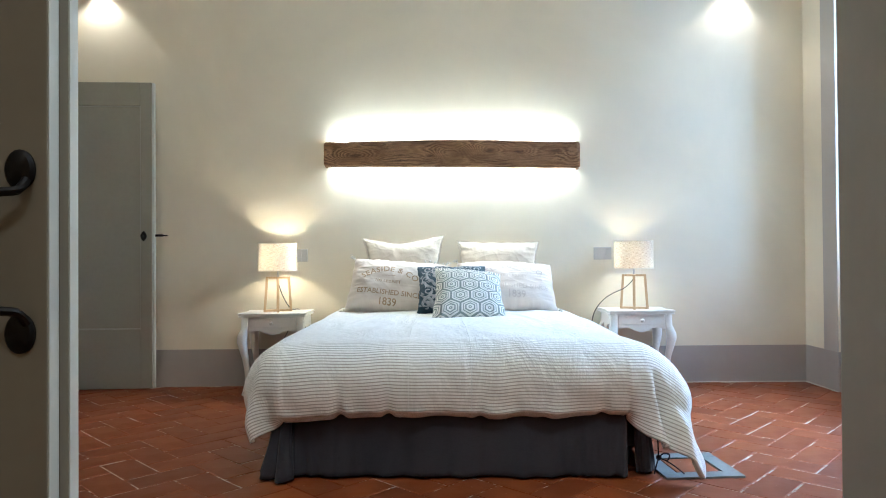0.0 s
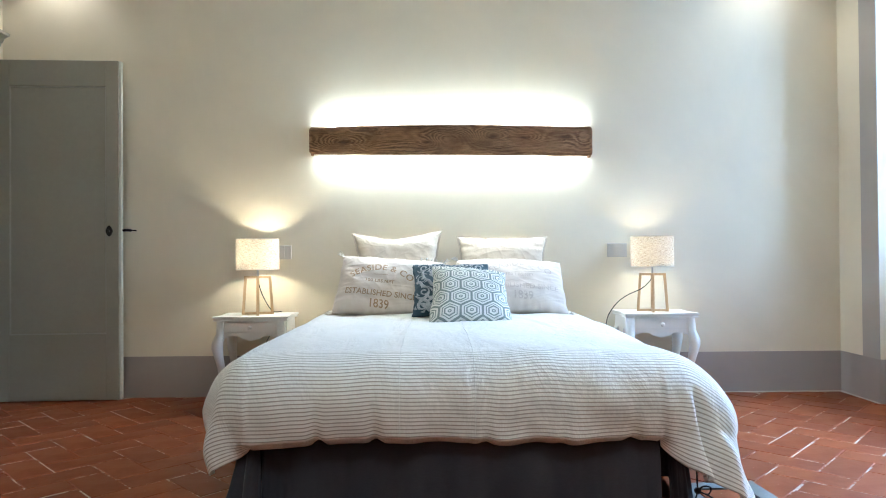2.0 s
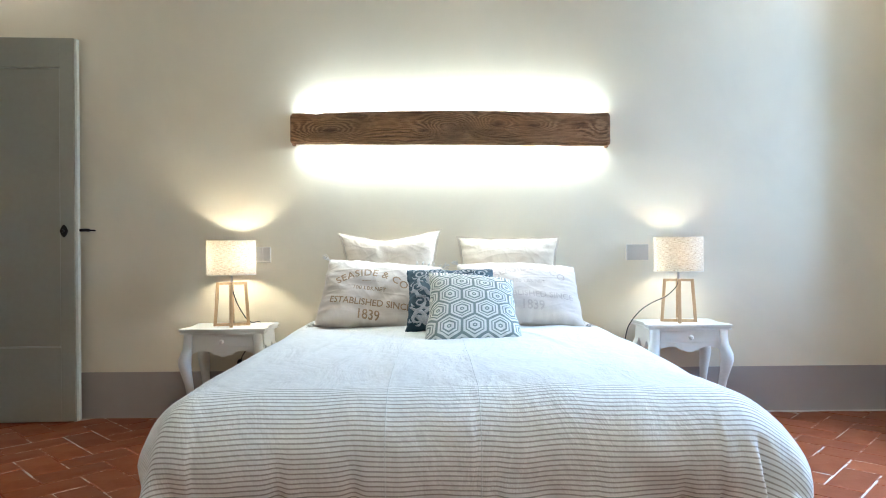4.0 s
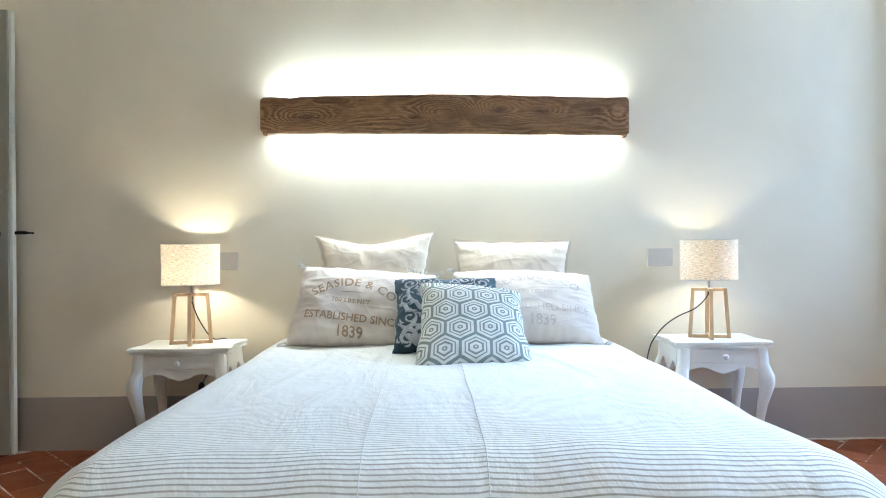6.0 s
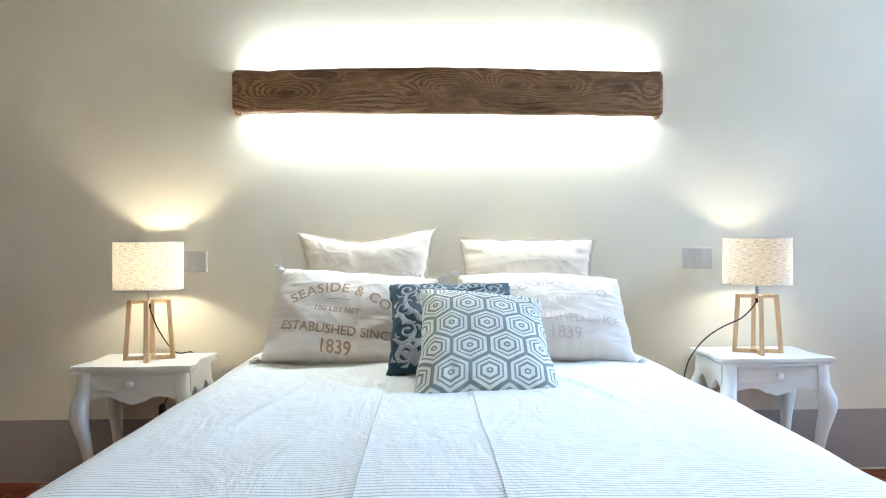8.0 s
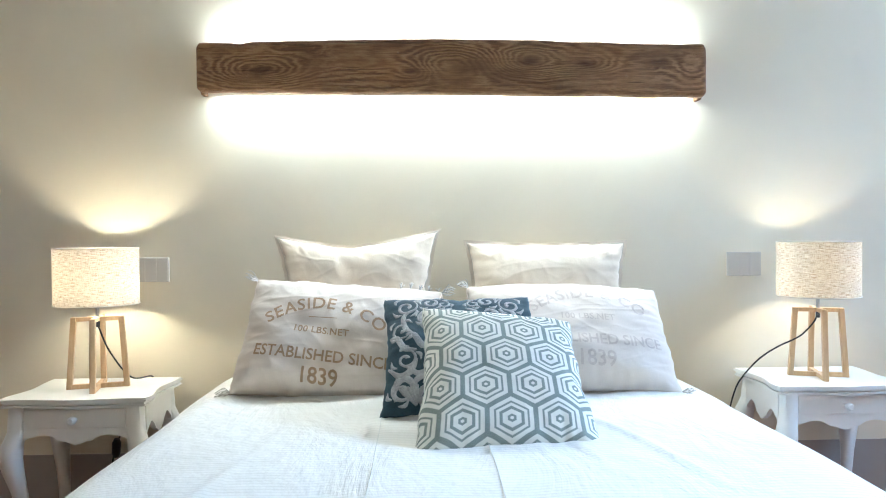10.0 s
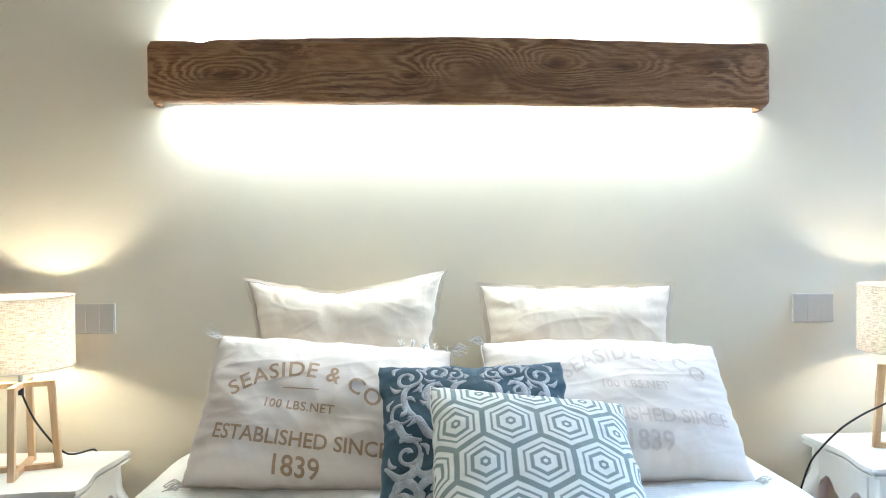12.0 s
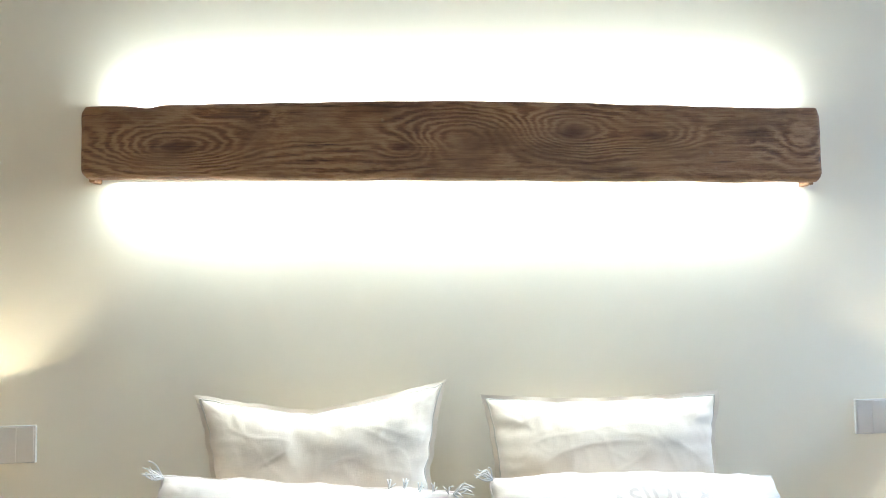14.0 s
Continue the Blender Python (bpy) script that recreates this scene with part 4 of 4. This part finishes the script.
# hexagon cushion in front
root, at = cushion("hexagon_cushion", pose(0.172, 4.258, 0.684, 39.5, 0, 4) @ pose(0, 0, 0, 0, 0, -4.0), 0.422, 0.437, 0.15, 5.1, HEXAGONS,
                   "cream cushion printed with grey-green nested hexagons", "cushion", wrinkle=0.006, waist=(0.075, 0.05), lean=0.085, taper=0.045, back=0.45, square=0.5)
part("piping", tube(seam_line(at, 26), 0.0022, 6), HEM, root, "pale corded seam", True)


# ---- bedside tables ----
def table_outline(w, d, grow):
    """A serpentine top: straight back, waved front and sides."""
    pts = []
    hw = w / 2 + grow
    for i in range(25):
        q = i / 24
        x = -hw + 2 * hw * q
        pts.append((x, -d / 2 - grow - 0.010 * math.cos(2 * math.pi * (q - 0.5)) * math.sin(math.pi * q) ** 0.7 + 0.004))
    for i in range(1, 16):
        q = i / 15
        pts.append((hw + 0.010 * math.sin(3 * math.pi * q) * (1 - q) - 0.012 * math.sin(math.pi * q), -d / 2 - grow + 0.004 + (d + grow) * q))
    for i in range(0, 15):
        q = 1 - i / 15
        pts.append((-hw - 0.010 * math.sin(3 * math.pi * q) * (1 - q) + 0.012 * math.sin(math.pi * q), -d / 2 - grow + 0.004 + (d + grow) * q))
    return pts


def apron_outline(half, top, low, deep):
    """A rail whose lower edge is cut in a scroll."""
    pts = [(-half, top), (half, top), (half, low - 0.004)]
    n = 28
    for i in range(1, n):
        q = 1 - i / n
        x = -half + 2 * half * q
        c = abs(2 * q - 1)
        z = low + deep * (0.95 * math.exp(-((c - 0.62) / 0.28) ** 2)) - 0.017 * math.exp(-((c) / 0.22) ** 2) - 0.006 * math.exp(-((c - 0.30) / 0.06) ** 2)
        pts.append((x, z))
    pts.append((-half, low - 0.004))
    return pts


def bedside_table(m, label):
    w, d, h = 0.452, 0.325, 0.546
    root = thing("bedside_table", m, label, "bedside table", "bedside tables")
    top = slab(table_outline(w, d, 0.0), h - 0.012, h, bevel=0.004)
    slab(table_outline(w, d, -0.010), h - 0.020, h - 0.012, bm=top)
    slab(table_outline(w, d, -0.003), h - 0.027, h - 0.020, bm=top, bevel=0.003)
    part("tabletop", top, WHITE_WOOD, root, "white top with a moulded wavy edge")
    hw, hd = w / 2 - 0.028, d / 2 - 0.022
    part("front_rail", slab(apron_outline(hw - 0.036, h - 0.0275, 0.416, 0.015), -hd, -hd + 0.016, plane="XZ"), WHITE_WOOD, root)
    part("drawer_front", box(-hw + 0.042, hw - 0.042, -hd - 0.0035, -hd - 0.0002, 0.452, h - 0.034, 0.0012), WHITE_WOOD, root)
    part("knob", lathe([(0.0, 0.030), (0.008, 0.029), (0.0125, 0.023), (0.0125, 0.018), (0.008, 0.012), (0.006, 0.006), (0.007, 0.0), (0, 0)], 16, m=pose(0, -hd - 0.0034, 0.480, 90)), WHITE_WOOD, root, "round white knob", True)
    part("back_rail", box(-hw + 0.03, hw - 0.03, hd - 0.016, hd, 0.42, h - 0.0275), WHITE_WOOD, root)
    for s in (-1, 1):
        part("side_rail", slab(apron_outline(hd - 0.034, h - 0.0275, 0.418, 0.035), s * hw - 0.008, s * hw + 0.008, plane="YZ"), WHITE_WOOD, root)
        for t in (-1, 1):
            # cabriole leg: square post, bulging knee, slim ankle, small foot
            fat = 1.22
            ks = ((h - 0.0275, 0.020, 0.0), (0.445, 0.0205, 0.003), (0.420, 0.0235, 0.010), (0.390, 0.0270, 0.017), (0.355, 0.0265, 0.018), (0.31, 0.0225, 0.012), (0.25, 0.0180, 0.002),
                  (0.18, 0.0150, -0.006), (0.11, 0.0130, -0.009), (0.055, 0.0125, -0.004), (0.02, 0.0150, 0.004), (0.006, 0.0165, 0.006), (0.0, 0.0155, 0.006))
            leg = bmesh.new()
            rings = []
            for z, r, o in ks:
                cx, cy = s * (hw - 0.018 + o), t * (hd - 0.014 + o)
                ring = []
                for k in range(12):
                    a = 2 * math.pi * k / 12 + math.pi / 12
                    sq = (abs(math.cos(a)) ** 4 + abs(math.sin(a)) ** 4) ** -0.25
                    mixr = r * fat * (sq if z > 0.43 else 0.35 * sq + 0.65)
                    ring.append(leg.verts.new((cx + mixr * math.cos(a), cy + mixr * math.sin(a), z)))
                rings.append(ring)
            for a, b in zip(rings, rings[1:]):
                for k in range(12):
                    leg.faces.new((a[k], a[(k + 1) % 12], b[(k + 1) % 12], b[k]))
            leg.faces.new(rings[0])
            leg.faces.new(rings[-1])
            part("leg", leg, WHITE_WOOD, root, "curved cabriole leg", True, 50)


bedside_table(pose(-1.115, 4.855, 0), "white lacquered bedside table with cabriole legs beside the bed")
bedside_table(pose(1.352, 4.862, 0), "white lacquered bedside table with cabriole legs near the window")


# ---- table lamps ----
def table_lamp(m, label):
    root = thing("table_lamp", m, label, "table lamp", "bedside lamps")
    base, top, r0, r1, s = 0.0, 0.238, 0.098, 0.082, 0.0085
    for k in range(4):
        turn = pose(0, 0, 0, 0, 0, 90 * k)
        leg = bmesh.new()
        lo = [leg.verts.new((r0 - s * 1.2 + dx, dy, base)) for dx, dy in ((-s, -s), (s, -s), (s, s), (-s, s))]
        hi = [leg.verts.new((r1 - s * 1.2 + dx, dy, top)) for dx, dy in ((-s, -s), (s, -s), (s, s), (-s, s))]
        leg.faces.new(lo), leg.faces.new(hi)
        for i in range(4):
            leg.faces.new((lo[i], lo[(i + 1) % 4], hi[(i + 1) % 4], hi[i]))
        bmesh.ops.bevel(leg, geom=leg.edges, offset=0.0012, segments=1, affect="EDGES")
        leg.transform(turn)
        part("leg", leg, PALE_WOOD, root)
    for z0, z1, r in ((0.0, 0.015, r0 - 2.2 * s), (top - 0.014, top, r1 - 2.2 * s)):
        bar = box(-r, r, -s * 0.9, s * 0.9, z0, z1, 0.001)
        part("crossbar", bar, PALE_WOOD, root)
        for y0, y1 in ((-r, -s * 0.9), (s * 0.9, r)):
            part("crossbar", box(-s * 0.9, s * 0.9, y0, y1, z0, z1, 0.001), PALE_WOOD, root)
    part("stem", lathe([(0.0, top), (0.006, top), (0.006, 0.300), (0.014, 0.302), (0.014, 0.335), (0.0, 0.335)], 16), CHROME, root, "brushed steel stem", True)
    part("socket", lathe([(0.0, top - 0.036), (0.007, top - 0.034), (0.007, top - 0.014), (0.0, top - 0.014)], 12), BLACK_RUBBER, root, "black cable grip", True)
    part("bulb", lathe([(0.0, 0.335), (0.012, 0.335), (0.013, 0.345), (0.019, 0.356), (0.020, 0.365), (0.015, 0.376), (0.0, 0.382)], 16), BULB_GLOW, root, "lit frosted bulb", True)
    rs, z0, z1 = 0.130, 0.280, 0.466
    shade = part("shade", lathe([(rs, z0), (rs, (z0 + z1) / 2), (rs, z1)], 64, uv=lambda a, b: (a * 0.82, b * 0.19)), SHADE, root, "oatmeal linen drum shade glowing from inside", True)
    for z in (z0, z1):
        ring = tube([(rs * math.cos(a), rs * math.sin(a), z) for a in [2 * math.pi * i / 48 for i in range(49)]], 0.0022, 6)
        part("rim", ring, PIPING, shade, "stitched rim")
    for k in range(3):
        a = 2 * math.pi * k / 3 + 0.4
        part("spider_arm", tube([(0.012 * math.cos(a), 0.012 * math.sin(a), 0.303), (rs * 0.985 * math.cos(a), rs * 0.985 * math.sin(a), 0.300)], 0.0015, 6), CHROME, shade)
    return root


table_lamp(pose(-1.11, 4.86, 0.5465, 0, 0, 14), "lit pale-wood table lamp with an oatmeal linen shade")
table_lamp(pose(1.345, 4.86, 0.5465, 0, 0, -16), "lit pale-wood table lamp with an oatmeal linen shade")


# ---- sockets and cables ----
def switch_plate(x):
    root = thing("switch_plate", pose(x, NORTH, 0.931), "grey-beige wall switch plate with three rockers", "light switch", "switch plates")
    part("plate", box(-0.064, 0.064, -0.008, 0, -0.0445, 0.0445, 0.002), PLASTIC, root)
    for k in range(3):
        part("rocker", box(-0.060 + 0.0402 * k, -0.0208 + 0.0402 * k, -0.0092, -0.0081, -0.041, 0.041, 0.0008), PLASTIC, root)


switch_plate(-1.004)
switch_plate(1.175)


def cable(points, label, plug=None):
    root = thing("lamp_cable", pose(0, 0, 0), label, "cable", "lamp cables")
    part("cord", tube(bezier(points, 10), 0.0028, 8), BLACK_RUBBER, root, smooth=True)
    if plug:
        part("inline_switch", lathe([(0, -0.035), (0.008, -0.034), (0.014, -0.02), (0.015, 0.02), (0.009, 0.034), (0, 0.035)], 12, m=plug), BLACK_RUBBER, root, "black in-line switch", True)


cable([(-1.11, 4.862, 0.755), (-1.09, 4.90, 0.66), (-1.045, 4.96, 0.560), (-1.0, 5.035, 0.545), (-1.02, 5.043, 0.48), (-1.07, 5.0, 0.40), (-1.095, 4.955, 0.33), (-1.10, 4.94, 0.24), (-1.03, 4.95, 0.10), (-0.95, 5.0, 0.02)],
      "thin black lamp cable hanging behind the bedside table", pose(-1.096, 4.95, 0.315, 10, 8, 0))
cable([(1.345, 4.862, 0.765), (1.325, 4.852, 0.735), (1.27, 4.84, 0.690), (1.19, 4.835, 0.655), (1.13, 4.84, 0.615), (1.085, 4.86, 0.555), (1.065, 4.89, 0.49), (1.06, 4.94, 0.35), (1.08, 5.0, 0.15), (1.10, 5.02, 0.02)],
      "thin black lamp cable looping past the bedside table")


# ---- floor hatch ----
def floor_hatch():
    root = thing("floor_hatch", pose(1.07, 3.145, 0, 0, 0, 3), "grey stone frame of a small hatch set in the floor", "floor hatch")
    for x0, x1, y0, y1 in ((-0.165, 0.165, -0.165, -0.10), (-0.165, 0.165, 0.10, 0.165), (-0.165, -0.10, -0.10, 0.10), (0.10, 0.165, -0.10, 0.10)):
        part("frame_bar", box(x0, x1, y0, y1, -0.003, 0.009, 0.001), SLATE, root)
    part("joint", box(-0.10, 0.10, -0.10, 0.10, -0.003, 0.001), GAP, root, "dark open joint")
    part("lid", box(-0.090, 0.090, -0.090, 0.090, -0.0029, 0.006, 0.002), TILE_REST, root, "terracotta lid")


floor_hatch()


# ---- herringbone tiles, 29 x 14.5 cm, at 45 degrees to the walls ----
def tiles():
    floor_ob = bpy.data.objects["floor"]
    cell, gap = 0.145, 0.0028
    c45 = math.cos(math.pi / 4)

    def tile_mesh(sx, sy, rnd):
        own = bmesh.new()
        j = [rnd.uniform(0, 0.003) for _ in range(4)]
        lo = [(gap + j[0], gap), (sx - gap, gap + j[1]), (sx - gap - j[2], sy - gap), (gap, sy - gap - j[3])]
        mid = (sx / 2, sy / 2)
        a = [own.verts.new((x - mid[0], y - mid[1], -0.004)) for x, y in lo]
        b = [own.verts.new((x - mid[0], y - mid[1], -0.0012)) for x, y in lo]
        t = [own.verts.new(((x - mid[0]) * 0.985, (y - mid[1]) * 0.975, 0.0)) for x, y in lo]
        for p, q in ((a, b), (b, t)):
            for k in range(4):
                own.faces.new((p[k], p[(k + 1) % 4], q[(k + 1) % 4], q[k]))
        own.faces.new(t)
        return own

    rnd = random.Random(5)
    shapes = {}
    for key, size in (("h", (2 * cell, cell)), ("v", (cell, 2 * cell))):
        shapes[key] = []
        for _ in range(4):
            me = bpy.data.meshes.new("tile")
            bm = tile_mesh(*size, rnd)
            bmesh.ops.recalc_face_normals(bm, faces=bm.faces)
            bm.to_mesh(me)
            bm.free()
            me.materials.append(TILE)
            shapes[key].append(me)
    verts, faces = [], []
    for y in range(-60, 61):
        for b in range(-16, 17):
            for key, cx, cy in (("h", y + 4 * b + 1.0, y + 0.5), ("v", y + 4 * b + 2.5, y + 0.0)):
                px, py = cx * cell, cy * cell
                wx, wy = c45 * (px - py) + 0.02, c45 * (px + py) + 0.06
                room = WEST - 0.02 < wx < EAST + 0.02 and SOUTH < wy < NORTH + 0.05
                niche = EAST < wx < NICHE_DEEP and NICHE_NEAR < wy < NICHE_FAR
                doorway = -1.15 < wx < 0.5 and 0.4 < wy <= SOUTH
                corridor = -1.45 < wx < 1.35 and -2.0 < wy <= 0.45
                next_room = WEST - 1.7 < wx <= WEST - 0.02 and 2.9 < wy < NORTH
                if not (room or niche or doorway or corridor or next_room):
                    continue
                if abs(wx - 1.09) < 0.10 and abs(wy - 3.155) < 0.10:
                    continue
                me = rnd.choice(shapes[key])
                m = pose(wx, wy, rnd.uniform(-0.0008, 0.0008), rnd.uniform(-0.3, 0.3), rnd.uniform(-0.3, 0.3), 45 + rnd.uniform(-0.5, 0.5))
                near = wy > 2.55 and (wx < -0.62 or wx > 0.80) and wy < NORTH - 0.02 and wx > WEST + 0.05
                if near:
                    ob = new("tile", me)
                    ob.parent = floor_ob
                    ob.matrix_world = m
                else:
                    n = len(verts)
                    verts.extend((m @ v.co)[:] for v in me.vertices)
                    faces.extend(tuple(n + i for i in p.vertices) for p in me.polygons)
    me = bpy.data.meshes.new("tiles_beyond")
    me.from_pydata(verts, [], faces)
    me.materials.append(TILE_REST)
    ob = new("tiles_beyond", me)
    ob.parent = floor_ob
    tagged(ob, "terracotta tiles under the bed and by the door", kind="stuff")


tiles()
